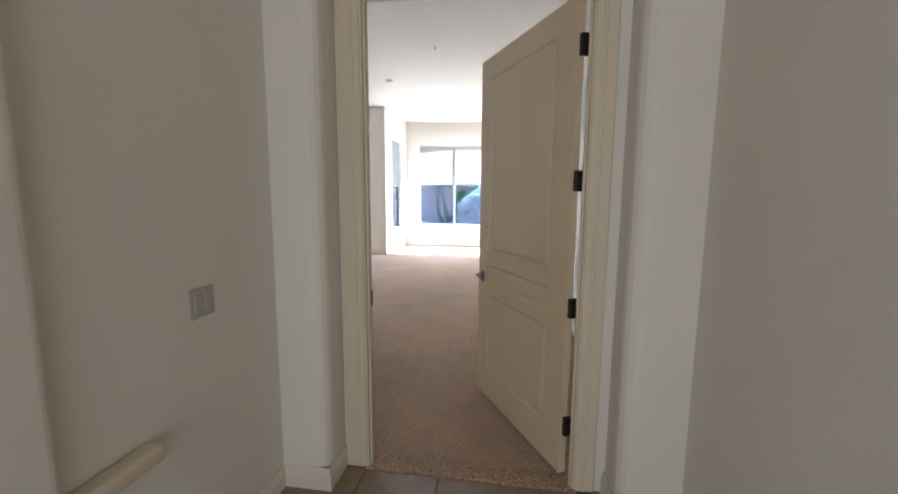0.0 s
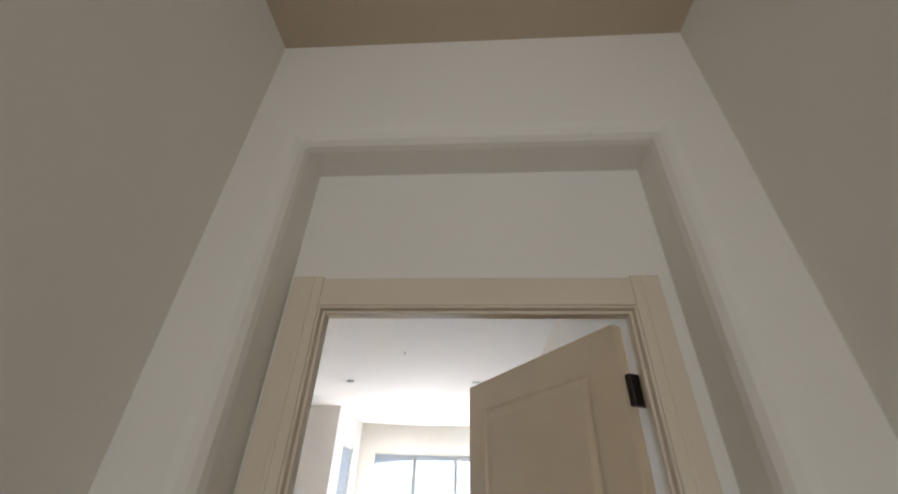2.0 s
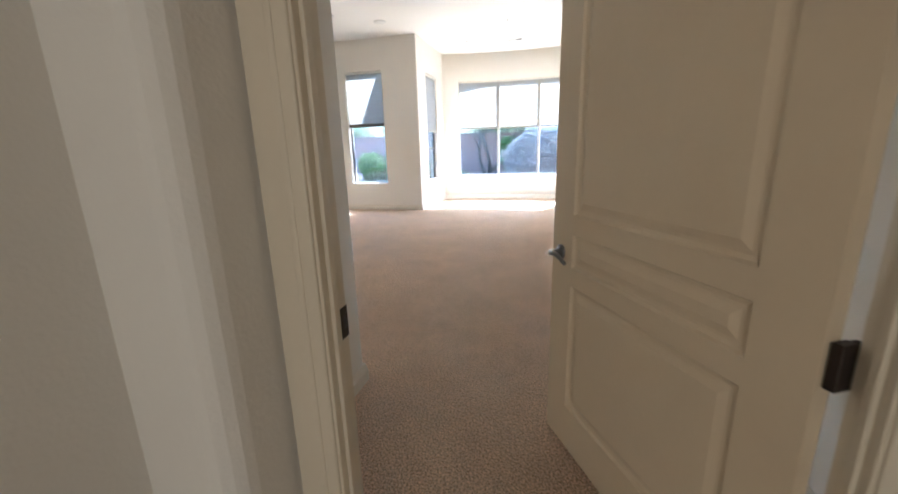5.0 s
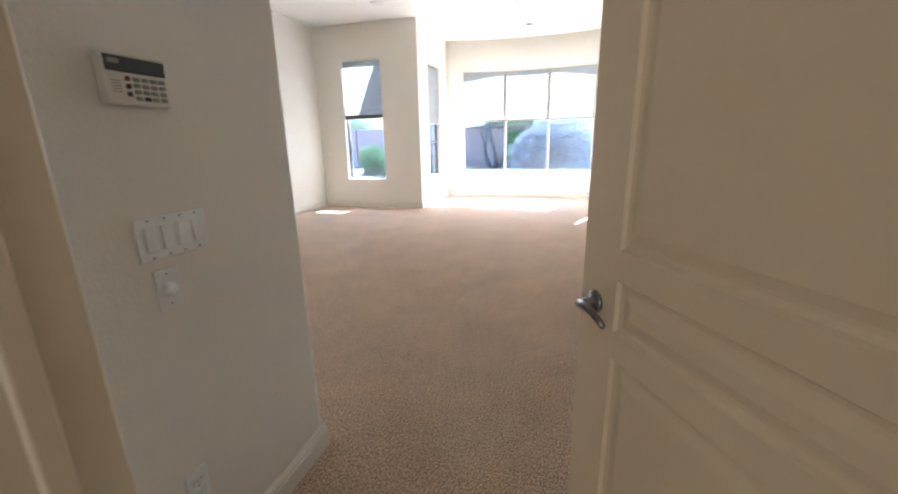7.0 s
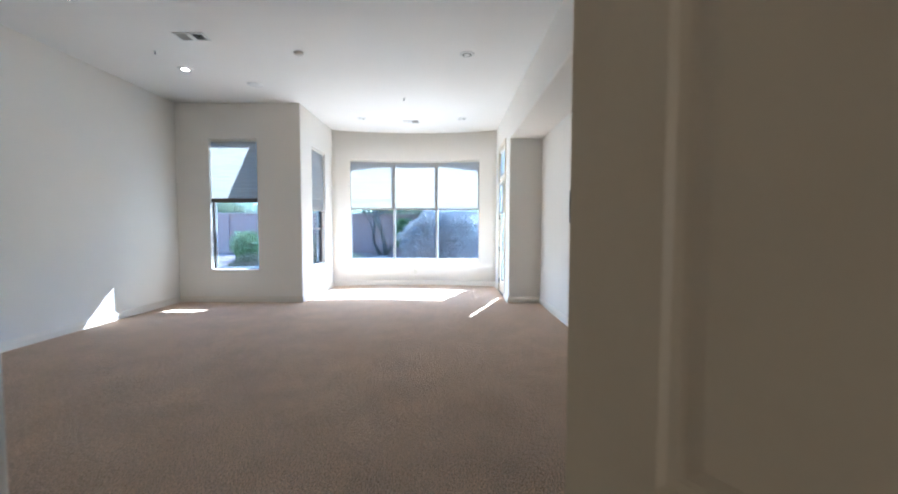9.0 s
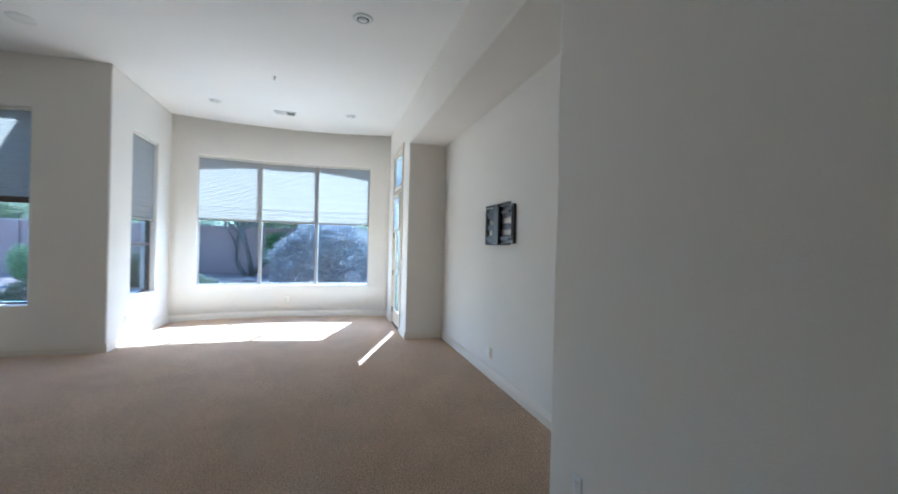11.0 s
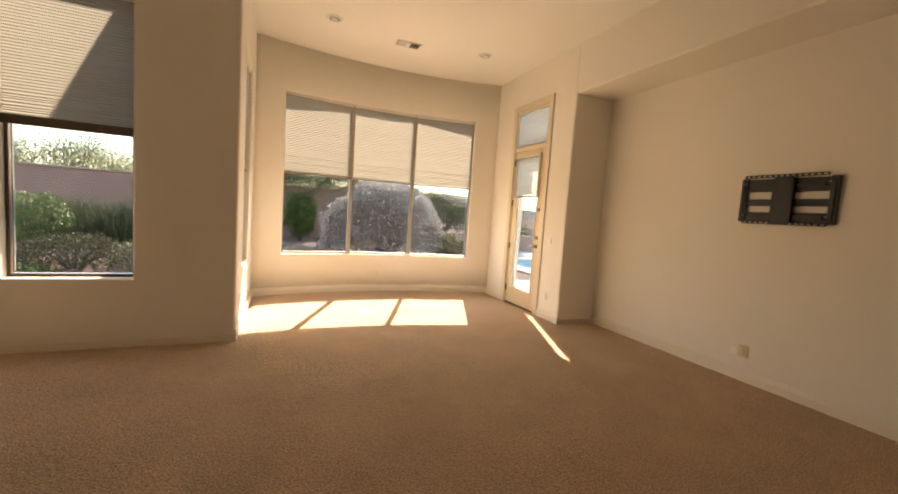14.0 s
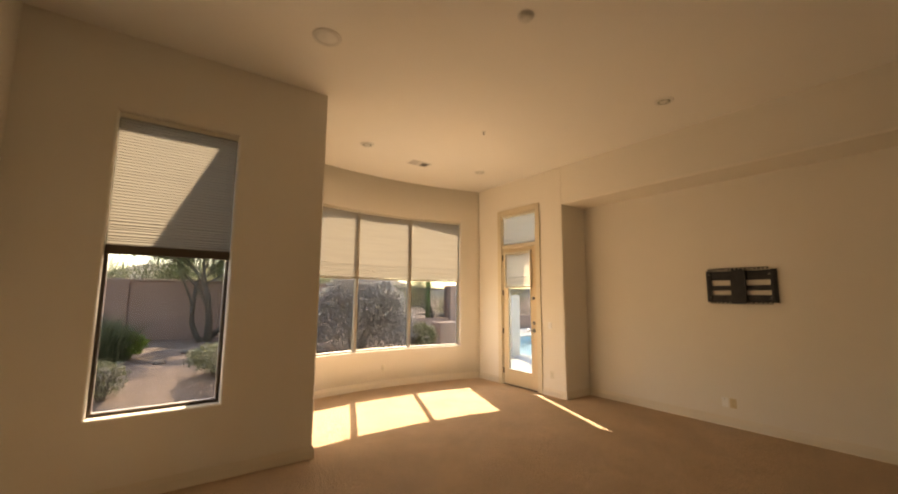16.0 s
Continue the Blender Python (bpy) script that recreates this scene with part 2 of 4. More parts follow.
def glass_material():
    """Glazing: see-through straight on, glossier at a slant; grey tint dims outdoors for exposure."""
    m = bpy.data.materials.new("view_dimming_glass")
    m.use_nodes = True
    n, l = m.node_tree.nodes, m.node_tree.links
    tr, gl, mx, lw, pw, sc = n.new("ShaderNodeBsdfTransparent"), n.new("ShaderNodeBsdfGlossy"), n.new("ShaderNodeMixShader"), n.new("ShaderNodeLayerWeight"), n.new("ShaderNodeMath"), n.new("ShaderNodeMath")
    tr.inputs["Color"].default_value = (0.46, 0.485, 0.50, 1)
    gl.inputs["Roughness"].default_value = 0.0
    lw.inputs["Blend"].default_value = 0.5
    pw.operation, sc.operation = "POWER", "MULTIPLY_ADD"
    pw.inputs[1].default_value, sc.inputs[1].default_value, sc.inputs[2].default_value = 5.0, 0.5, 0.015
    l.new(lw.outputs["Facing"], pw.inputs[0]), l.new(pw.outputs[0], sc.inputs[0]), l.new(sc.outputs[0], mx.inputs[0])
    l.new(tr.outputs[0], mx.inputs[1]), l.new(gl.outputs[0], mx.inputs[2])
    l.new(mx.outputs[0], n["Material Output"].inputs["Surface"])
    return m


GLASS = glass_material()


def shade_material(name, through_light):
    """Pleated cellular fabric: it glows with the daylight behind it."""
    m = bpy.data.materials.new(name)
    m.use_nodes = True
    n, l = m.node_tree.nodes, m.node_tree.links
    p = n["Principled BSDF"]
    p.inputs["Roughness"].default_value = 0.9
    geo, nz, mix, flat = n.new("ShaderNodeNewGeometry"), n.new("ShaderNodeTexNoise"), n.new("ShaderNodeMix"), n.new("ShaderNodeVectorMath")
    flat.operation = "MULTIPLY"
    flat.inputs[1].default_value = (1.0, 1.0, 14.0)
    nz.inputs["Scale"].default_value, nz.inputs["Detail"].default_value = 1.6, 4
    l.new(geo.outputs["Position"], flat.inputs[0]), l.new(flat.outputs[0], nz.inputs["Vector"])
    mix.data_type = "RGBA"
    mix.inputs["A"].default_value, mix.inputs["B"].default_value = (0.32, 0.30, 0.265, 1), (0.24, 0.225, 0.20, 1)
    l.new(nz.outputs["Fac"], mix.inputs["Factor"])
    l.new(mix.outputs["Result"], p.inputs["Base Color"])
    tr, mx = n.new("ShaderNodeBsdfTranslucent"), n.new("ShaderNodeMixShader")
    tr.inputs["Color"].default_value = (0.85, 0.80, 0.70, 1)
    mx.inputs[0].default_value = through_light
    l.new(p.outputs[0], mx.inputs[1]), l.new(tr.outputs[0], mx.inputs[2])
    l.new(mx.outputs[0], n["Material Output"].inputs["Surface"])
    return m


SHADE = shade_material("cellular_shade_fabric", 0.095)
SHEER = shade_material("sheer_shade_fabric", 0.40)


def water_material():
    m = material("pool_water", (0.08, 0.35, 0.55), 0.05, color2=(0.10, 0.42, 0.62), scale=2, fine=6, bump=0.15, dist=0.02)
    return m


WATER = water_material()


def lamp_material():
    m = bpy.data.materials.new("lit_bulb")
    m.use_nodes = True
    e = m.node_tree.nodes.new("ShaderNodeEmission")
    e.inputs["Color"].default_value, e.inputs["Strength"].default_value = (1.0, 0.82, 0.55, 1), 3.0
    m.node_tree.links.new(e.outputs[0], m.node_tree.nodes["Material Output"].inputs["Surface"])
    return m


BULB_ON = lamp_material()


# ---- mesh helpers ----
def to_mesh(name, bm, mat, smooth=False):
    bmesh.ops.recalc_face_normals(bm, faces=bm.faces)
    me = bpy.data.meshes.new(name)
    bm.to_mesh(me)
    bm.free()
    me.materials.append(mat)
    if smooth:
        for f in me.polygons:
            f.use_smooth = True
    return me


def part(name, bm, mat, parent=None, label="", smooth=False):
    ob = new(name, to_mesh(name, bm, mat, smooth))
    if parent:
        ob.parent = parent
    if label:
        tagged(ob, label)
    return ob


def setting(name, bm, mat, label, category, smooth=False):
    return tagged(part(name, bm, mat, None, "", smooth), label, category, "", "structure")


def empty(name, m, label, category, group="", kind=""):
    ob = new(name)
    ob.matrix_basis = m
    return tagged(ob, label, category, group, kind)


def box(bm, x0, x1, y0, y1, z0, z1, bevel=0.0, seg=2):
    v = bmesh.ops.create_cube(bm, size=1.0)["verts"]
    for p in v:
        p.co = Vector(((x0 + x1) / 2 + p.co.x * (x1 - x0), (y0 + y1) / 2 + p.co.y * (y1 - y0), (z0 + z1) / 2 + p.co.z * (z1 - z0)))
    if bevel:
        es = {e for p in v for e in p.link_edges}
        bmesh.ops.bevel(bm, geom=list(es), offset=bevel, segments=seg, affect="EDGES", profile=0.5)
    return bm


def boxes(*dims, bevel=0.0, seg=2):
    bm = bmesh.new()
    for d in dims:
        box(bm, *d, bevel=bevel, seg=seg)
    return bm


def cyl(bm, p0, p1, r0, r1=None, seg=16, caps=True):
    p0, p1 = Vector(p0), Vector(p1)
    d = p1 - p0
    m = Matrix.Translation((p0 + p1) / 2) @ d.to_track_quat("Z", "Y").to_matrix().to_4x4()
    bmesh.ops.create_cone(bm, cap_ends=caps, segments=seg, radius1=r0, radius2=r0 if r1 is None else r1, depth=d.length, matrix=m)
    return bm


def tube(bm, pts, radii, seg=8):
    """A bent tapering tube through the points."""
    rings = []
    pts = [Vector(p) for p in pts]
    for i, p in enumerate(pts):
        d = (pts[min(i + 1, len(pts) - 1)] - pts[max(i - 1, 0)]).normalized()
        q = d.to_track_quat("Z", "Y")
        rings.append([bm.verts.new(p + q @ Vector((math.cos(a) * radii[i], math.sin(a) * radii[i], 0))) for a in (2 * math.pi * k / seg for k in range(seg))])
    for a, b in zip(rings, rings[1:]):
        for k in range(seg):
            bm.faces.new((a[k], a[(k + 1) % seg], b[(k + 1) % seg], b[k]))
    bm.faces.new(rings[0]), bm.faces.new(rings[-1])
    return bm


def lathe(bm, profile, m=Matrix(), seg=24):
    """A turned shape from (radius, height) pairs, closed at both ends."""
    rings = [[bm.verts.new(m @ Vector((r * math.cos(2 * math.pi * k / seg), r * math.sin(2 * math.pi * k / seg), z))) for k in range(seg)] for r, z in profile]
    for a, b in zip(rings, rings[1:]):
        for k in range(seg):
            bm.faces.new((a[k], a[(k + 1) % seg], b[(k + 1) % seg], b[k]))
    bm.faces.new(rings[0]), bm.faces.new(rings[-1])
    return bm


def slab(us, zs, holes, d0, d1, place, round_off=0.0, ends=""):
    """A wall as one closed skin over the grid us x zs, with the openings (u0, u1, z0, z1) cut through; place(u, d, z) sets it in the world.
    The front edges of openings are rounded, and those of the sides named in ends: s start, e end, b bottom; a: every edge."""
    bm, seen = bmesh.new(), {}
    us = sorted(set(us) | {u for h in holes for u in h[:2]})
    zs = sorted(set(zs) | {z for h in holes for z in h[2:]})

    def v(i, j, k):
        if (i, j, k) not in seen:
            seen[i, j, k] = bm.verts.new(place(us[i], (d0, d1)[k], zs[j]))
        return seen[i, j, k]

    def solid(i, j):
        if not (0 <= i < len(us) - 1 and 0 <= j < len(zs) - 1):
            return False
        u, z = (us[i] + us[i + 1]) / 2, (zs[j] + zs[j + 1]) / 2
        return not any(a < u < b and c < z < d for a, b, c, d in holes)

    for i in range(len(us) - 1):
        for j in range(len(zs) - 1):
            if not solid(i, j):
                continue
            bm.faces.new((v(i, j, 0), v(i + 1, j, 0), v(i + 1, j + 1, 0), v(i, j + 1, 0)))
            bm.faces.new((v(i, j, 1), v(i, j + 1, 1), v(i + 1, j + 1, 1), v(i + 1, j, 1)))
            for di, dj, a, b in ((-1, 0, (i, j), (i, j + 1)), (1, 0, (i + 1, j), (i + 1, j + 1)), (0, -1, (i, j), (i + 1, j)), (0, 1, (i, j + 1), (i + 1, j + 1))):
                if not solid(i + di, j + dj):
                    bm.faces.new((v(*a, 0), v(*b, 0), v(*b, 1), v(*a, 1)))
    bmesh.ops.recalc_face_normals(bm, faces=bm.faces)
    if round_off:
        of = {vert: (us[i], zs[j], k) for (i, j, k), vert in seen.items()}

        def wanted(e):
            if len(e.link_faces) != 2 or e.calc_face_angle_signed(0) < 1.2:
                return False
            (u0, z0, k0), (u1, z1, k1) = (of[q] for q in e.verts)
            if "a" in ends:
                return True
            if k0 or k1:
                return False
            for key, hit in (("s", u0 == u1 == us[0]), ("e", u0 == u1 == us[-1]), ("b", z0 == z1 == zs[0]), ("t", z0 == z1 == zs[-1])):
                if hit:
                    return key in ends
            return True

        es = [e for e in bm.edges if wanted(e)]
        bmesh.ops.bevel(bm, geom=es, offset=round_off, segments=4, affect="EDGES", profile=0.5)
    return bm


def prism(points, z0, z1):
    bm = bmesh.new()
    lo, hi = [bm.verts.new((x, y, z0)) for x, y in points], [bm.verts.new((x, y, z1)) for x, y in points]
    bm.faces.new(lo), bm.faces.new(hi)
    for k in range(len(points)):
        j = (k + 1) % len(points)
        bm.faces.new((lo[k], lo[j], hi[j], hi[k]))
    return bm


# ---- the large structure ----
CZ = 3.72                      # room ceiling
XL, XR, XN = -4.735, 1.49, 2.09    # west wall, east wall, back of the television niche
YW, YB = 7.935, 9.99           # wall of the tall window, where the bow begins
XB = -2.413                    # west wall of the bay
BX, BR = -0.46, 6.56           # bow: centre line and inner radius
BY = YB - math.sqrt(BR**2 - (XR - BX) ** 2)
BA = math.asin((XR - BX) / BR)
WA = 0.2388                    # half angle of the bow window
W0, W1 = 0.628, 3.05           # sill and head of the windows
SW = 0.22                      # outer wall thickness


def bow(a, d, z=0.0):
    """A point of the bow, d metres outside its inner face."""
    return Vector((BX + (BR + d) * math.sin(a), BY + (BR + d) * math.cos(a), z))


arc = [(bow(BA * (1 - k / 16), 0.1).x, bow(BA * (1 - k / 16), 0.1).y) for k in range(33)]
floor_plan = [(-4.85, 0.1), (2.2, 0.1), (2.2, 8.0), (1.6, 8.0), (1.6, 9.9)] + arc + [(-2.52, 9.9), (-2.52, 8.05), (-4.85, 8.05)]
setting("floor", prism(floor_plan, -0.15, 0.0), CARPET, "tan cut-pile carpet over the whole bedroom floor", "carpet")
setting("ceiling", prism(floor_plan, CZ, CZ + 0.12), CEIL, "smooth off-white painted ceiling of the bedroom", "ceiling")
setting("hall_ceiling", boxes((-3.4, 4.6, -6.4, -2.55, 3.82, 3.92), (-0.6, 1.75, -2.55, -0.12, 3.82, 3.92)), HALLCEIL, "tan ceiling of the hallway, darker than the bedroom ceiling", "ceiling")

# bedroom walls
along_x = lambda y, s=1: (lambda u, d, z: (u, y + s * d, z))
along_y = lambda x, s=1: (lambda u, d, z: (x + s * d, u, z))
wall_1 = setting("wall_north_west", slab([-4.95, XB], [0, CZ + 0.1], [(-4.12, -3.24, W0, W1 + 0.01)], 0, SW, along_x(YW), 0.022, "e"), PAINT, "cream painted wall with a tall window and rounded corners", "wall")
wall_2 = setting("wall_bay_west", slab([YW + SW, 10.06], [0, CZ + 0.1], [(8.555, 9.425, W0, W1)], 0, SW, along_y(XB, -1), 0.022), PAINT, "cream painted side wall of the bay", "wall")
bow_us = [-WA + 2 * WA * k / 32 for k in range(-3, 36)] + [-BA - 0.02, BA + 0.02]
wall_3 = setting("wall_bow", slab(bow_us, [0, CZ + 0.1], [(-WA, WA, W0, W1)], 0, SW, bow, 0.02), PAINT, "cream painted wall that bows outward around the window", "wall", True)
wall_3.data.polygons.foreach_set("use_smooth", [abs(p.normal.xy.normalized().dot((p.center.xy - Vector((BX, BY))).normalized())) > 0.97 and abs(p.normal.z) < 0.1 for p in wall_3.data.polygons])
setting("wall_east_bay", slab([8.2, 10.06], [0, CZ + 0.1], [(8.475, 9.345, -1, 3.12)], 0, SW, along_y(XR), 0.004), PAINT, "cream painted wall around the glazed patio door", "wall")
setting("wall_niche_end", slab([XR, 2.32], [0, CZ + 0.1], [], 0, 0.275, along_x(7.925), 0.025, "s"), PAINT, "cream painted end of the television niche", "wall")
setting("wall_niche_back", boxes((XN, 2.32, 3.66, 7.925, 0, CZ + 0.1)), PAINT, "cream painted back wall of the television niche", "wall")
setting("wall_niche_header", slab([3.66, 7.925], [3.082, CZ + 0.1], [], 0, XN - XR, along_y(XR), 0.02, "b"), PAINT, "cream painted drop header over the television niche", "wall")
setting("wall_east_entry", slab([0.10, 3.66], [0, CZ + 0.1], [], 0, 0.83, along_y(XR), 0.025, "e"), PAINT, "cream painted wall beside the bedroom entry", "wall")
setting("wall_west", boxes((-4.95, XL, 1.0, YW, 0, CZ + 0.1)), PAINT, "cream painted side wall of the bedroom", "wall")
setting("wall_south_west", boxes((-4.735, -0.765, 1.0, 1.2, 0, CZ + 0.1)), PAINT, "cream painted rear wall of the bedroom", "wall")
setting("wall_entry_west", slab([-0.765, -0.565], [0, CZ + 0.1], [], 0, 1.12, along_x(0.10), 0.025, "a"), PAINT, "cream painted entry wall that carries switches and keypad", "wall")

# door wall and hallway
setting("wall_door", slab([-0.9, 2.3], [0, 3.9], [(-0.025, 1.138, -1, 2.515)], 0, 0.07, along_x(0.03)), PAINT, "painted wall that holds the bedroom door", "wall")
setting("wall_hall_recess", slab([-0.5, 1.7], [0, 3.9], [(-0.135, 1.27, -1, 3.137)], 0, 0.215, along_x(-0.185), 0.07), PAINT, "painted hallway wall with a rounded recess for the door", "wall")
setting("wall_hall_west", boxes((-0.535, -0.385, -2.75, 0.03, 0, 3.9)), PAINT, "painted side wall of the hallway with a switch", "wall")
setting("wall_hall_pier", slab([-2.75, -1.2], [0, 3.82], [], 0, 0.05, along_y(-0.335, -1), 0.03, "e"), PAINT, "painted pier that stands a little proud of the hallway wall", "wall")
setting("hall_ledge", boxes((-0.386, -0.312, -1.22, -0.925, 0.665, 0.725), bevel=0.022, seg=4), TRIM, "rounded cream ledge on the hallway wall", "ledge")
setting("wall_hall_east", boxes((1.55, 1.75, -2.75, 0.03, 0, 3.9)), PAINT, "painted side wall of the hallway", "wall")
setting("hall_floor_bed", boxes((-3.4, 4.6, -6.4, -2.75, -0.15, -0.008), (-0.6, 1.75, -2.75, 0.1, -0.15, -0.008)), GROUT, "brown grout bed under the hallway tiles", "floor")
# unseen room behind, added to hold a wide fill lamp that evens the hall
setting("wall_living_south", slab([-3.4, 4.6], [0, 3.9], [(-2.3, 3.5, 0.3, 2.7)], 0, 0.2, along_x(-6.0, -1)), PAINT, "unseen painted wall added behind the hallway, with a wide opening for the fill lamp", "wall")
# added so that no sky light mixes with the fill lamp
setting("wall_living_outer", boxes((-3.4, 4.6, -6.4, -6.2, 0, 3.9)), PAINT, "unseen painted wall added to keep sky light out of the lamp opening", "wall")
setting("wall_living_west", boxes((-3.4, -3.2, -6.0, -2.55, 0, 3.9)), PAINT, "unseen painted side wall of the added room behind the hallway", "wall")
setting("wall_living_east", boxes((4.4, 4.6, -6.0, -2.55, 0, 3.9)), PAINT, "unseen painted side wall of the added room behind the hallway", "wall")
setting("wall_living_north_west", boxes((-3.2, -0.535, -2.75, -2.55, 0, 3.9)), PAINT, "unseen painted wall of the added room beside the hallway mouth", "wall")
setting("wall_living_north_east", boxes((1.75, 4.4, -2.75, -2.55, 0, 3.9)), PAINT, "unseen painted wall of the added room beside the hallway mouth", "wall")

# roof over the bedroom and the bay
roof_plan = [(-5.6, -6.5), (4.8, -6.5), (4.8, -2.4), (2.7, -2.4), (2.7, 8.6), (2.25, 8.6), (2.25, 11.45), (-2.83, 11.45), (-2.83, 8.55), (-5.6, 8.55)]
setting("roof", prism(roof_plan, 3.93, 4.15), FASCIA, "brown painted roof edge that overhangs the windows", "roof")


def baseboard(name, pts, h=0.115, t=0.016):
    """A moulded skirting along a line of floor points, its face to the left of the way."""
    bm = bmesh.new()
    prof = [(0, 0), (t, 0), (t, h * 0.62), (t * 0.72, h * 0.68), (t * 0.72, h * 0.78), (t * 0.45, h * 0.86), (t * 0.3, h), (0, h)]
    n, rings = len(pts), []
    P = [Vector((*p, 0)) for p in pts]
    for i, p in enumerate(P):
        a = (P[i] - P[i - 1]).normalized() if i else None
        b = (P[i + 1] - P[i]).normalized() if i < n - 1 else None
        na = Vector((-a.y, a.x, 0)) if a else None
        nb = Vector((-b.y, b.x, 0)) if b else None
        if na and nb:
            m = (na + nb).normalized()
            m /= max(0.3, m.dot(na))
        else:
            m = na or nb
        rings.append([bm.verts.new(p + m * o + Vector((0, 0, z))) for o, z in prof])
    for a, b in zip(rings, rings[1:]):
        for k in range(len(prof)):
            j = (k + 1) % len(prof)
            bm.faces.new((a[k], a[j], b[j], b[k]))
    bm.faces.new(rings[0]), bm.faces.new(rings[-1])
    return setting(name, bm, BASEP, "cream painted wooden baseboard along the wall", "baseboard")


G = 0.002
bow_pts = [tuple(bow(BA * (1 - k / 10) * 0.995, -G).xy) for k in range(21)]
baseboard("baseboard_bow", [(XR - G, 9.44), *bow_pts, (XB + G, YW + 0.02), (XB - 0.02 + 0.02, YW - G), (XL + G, YW - G), (XL + G, 1.2)])
baseboard("baseboard_niche", [(XR - G, 0.16), (XR - G, 3.66 + G), (XN - G, 3.66 + G), (XN - G, 7.925 - G), (XR - G, 7.925 - G), (XR - G, 8.385)])
baseboard("baseboard_entry", [(-0.765, 1.22 + G), (-0.565 + G, 1.22 + G), (-0.565 + G, 0.16)])
baseboard("baseboard_hall_west", [(-0.135 + G, 0.028), (-0.135 + G, -0.185 - G), (-0.385 + G, -0.185 - G), (-0.385 + G, -2.74)])
baseboard("baseboard_hall_east", [(1.55 - G, -2.74), (1.55 - G, -0.185 - G), (1.27 - G, -0.185 - G), (1.27 - G, 0.028)])


# ---- windows ----
def frame_bars(bm, w, z0, z1, t, d, bars=()):
    """A rectangular frame in the x-z plane, centred on x = 0, with cross bars (x0, x1, z0, z1)."""
    for b in ((-w / 2, w / 2, z0, z0 + t), (-w / 2, w / 2, z1 - t, z1), (-w / 2, -w / 2 + t, z0 + t, z1 - t), (w / 2 - t, w / 2, z0 + t, z1 - t), *bars):
        box(bm, b[0], b[1], -d / 2, d / 2, b[2], b[3], bevel=0.003, seg=1)
    return bm


def add_window(name, m, w, z0, z1, label, mat, parent=None, hung=False):
    """A window unit at the pose m: frame, panes, and a meeting rail where it slides."""
    win = empty(name, m, label, "window", "", "structure") if parent is None else parent
    zm = z0 + (z1 - z0) * 0.315
    bars = ((-w / 2 + 0.03, w / 2 - 0.03, zm - 0.022, zm + 0.022),) if hung else ()
    fr = part("window_frame", frame_bars(bmesh.new(), w, z0, z1, 0.026, 0.06, bars), mat, win)
    fr.matrix_basis = Matrix() if parent is None else m
    for a, b in (((z0 + 0.03, zm - 0.02), (zm + 0.02, z1 - 0.03)) if hung else ((z0 + 0.03, z1 - 0.03),)):
        pane = part("pane", boxes((-w / 2 + 0.03, w / 2 - 0.03, -0.003, 0.003, a, b)), GLASS, win, "window glass with a grey tint that dims the view")
        # pane casts no shadow: light enters undimmed while the tint darkens the view
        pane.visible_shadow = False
        pane.matrix_basis = Matrix() if parent is None else m
    return win


def add_shade(m, w, top, bottom, label, stack=0.16, rail=None, fabric=SHADE):
    """A pleated shade drawn half down: headrail, pleated fabric that bunches at the foot, bottom rail."""
    sh = empty("cellular_shade", m, label, "shade", "window shades")
    part("headrail", boxes((-w / 2, w / 2, -0.025, 0.025, top - 0.035, top), bevel=0.004), IVORY, sh)
    bm, rows, z, k = bmesh.new(), [], top - 0.035, 0
    while z > bottom + 0.03:
        low = z < bottom + stack + 0.12
        rows.append([bm.verts.new((x, (0.0034 if k % 2 else -0.0034) * (1.6 if low else 1.0), z)) for x in (-w / 2 + 0.006, 0, w / 2 - 0.006)])
        z -= 0.0125 if not low else (0.014 if (k // 4) % 2 else 0.009)
        k += 1
    for a, b in zip(rows, rows[1:]):
        for i in range(2):
            bm.faces.new((a[i], a[i + 1], b[i + 1], b[i]))
    part("fabric", bm, fabric, sh, "pale pleated translucent fabric")
    part("bottom_rail", boxes((-w / 2, w / 2, -0.02, 0.02, bottom, bottom + (0.075 if rail else 0.03)), bevel=0.005), rail or ALU, sh, "dark brown bottom rail" if rail else "taupe bottom rail")
    return sh


# tall window beside the bay
add_window("window_1", pose(-3.68, YW + 0.12, 0), 0.88, W0 + 0.001, W1 + 0.008, "tall single-pane window with a dark aluminium frame", DARKALU)
add_shade(pose(-3.68, YW + 0.05, 0), 0.874, W1 + 0.005, 1.885, "pale cellular shade drawn half down over the tall window", rail=DARKALU)
# side window of the bay
add_window("window_2", pose(XB - 0.12, 8.99, 0, 0, 0, 90), 0.87, W0 + 0.001, W1 - 0.001, "narrow single-hung window in the side of the bay", DARKALU, hung=True)
add_shade(pose(XB - 0.05, 8.99, 0, 0, 0, 90), 0.864, W1 - 0.003, 1.77, "pale cellular shade half down over the narrow bay window")
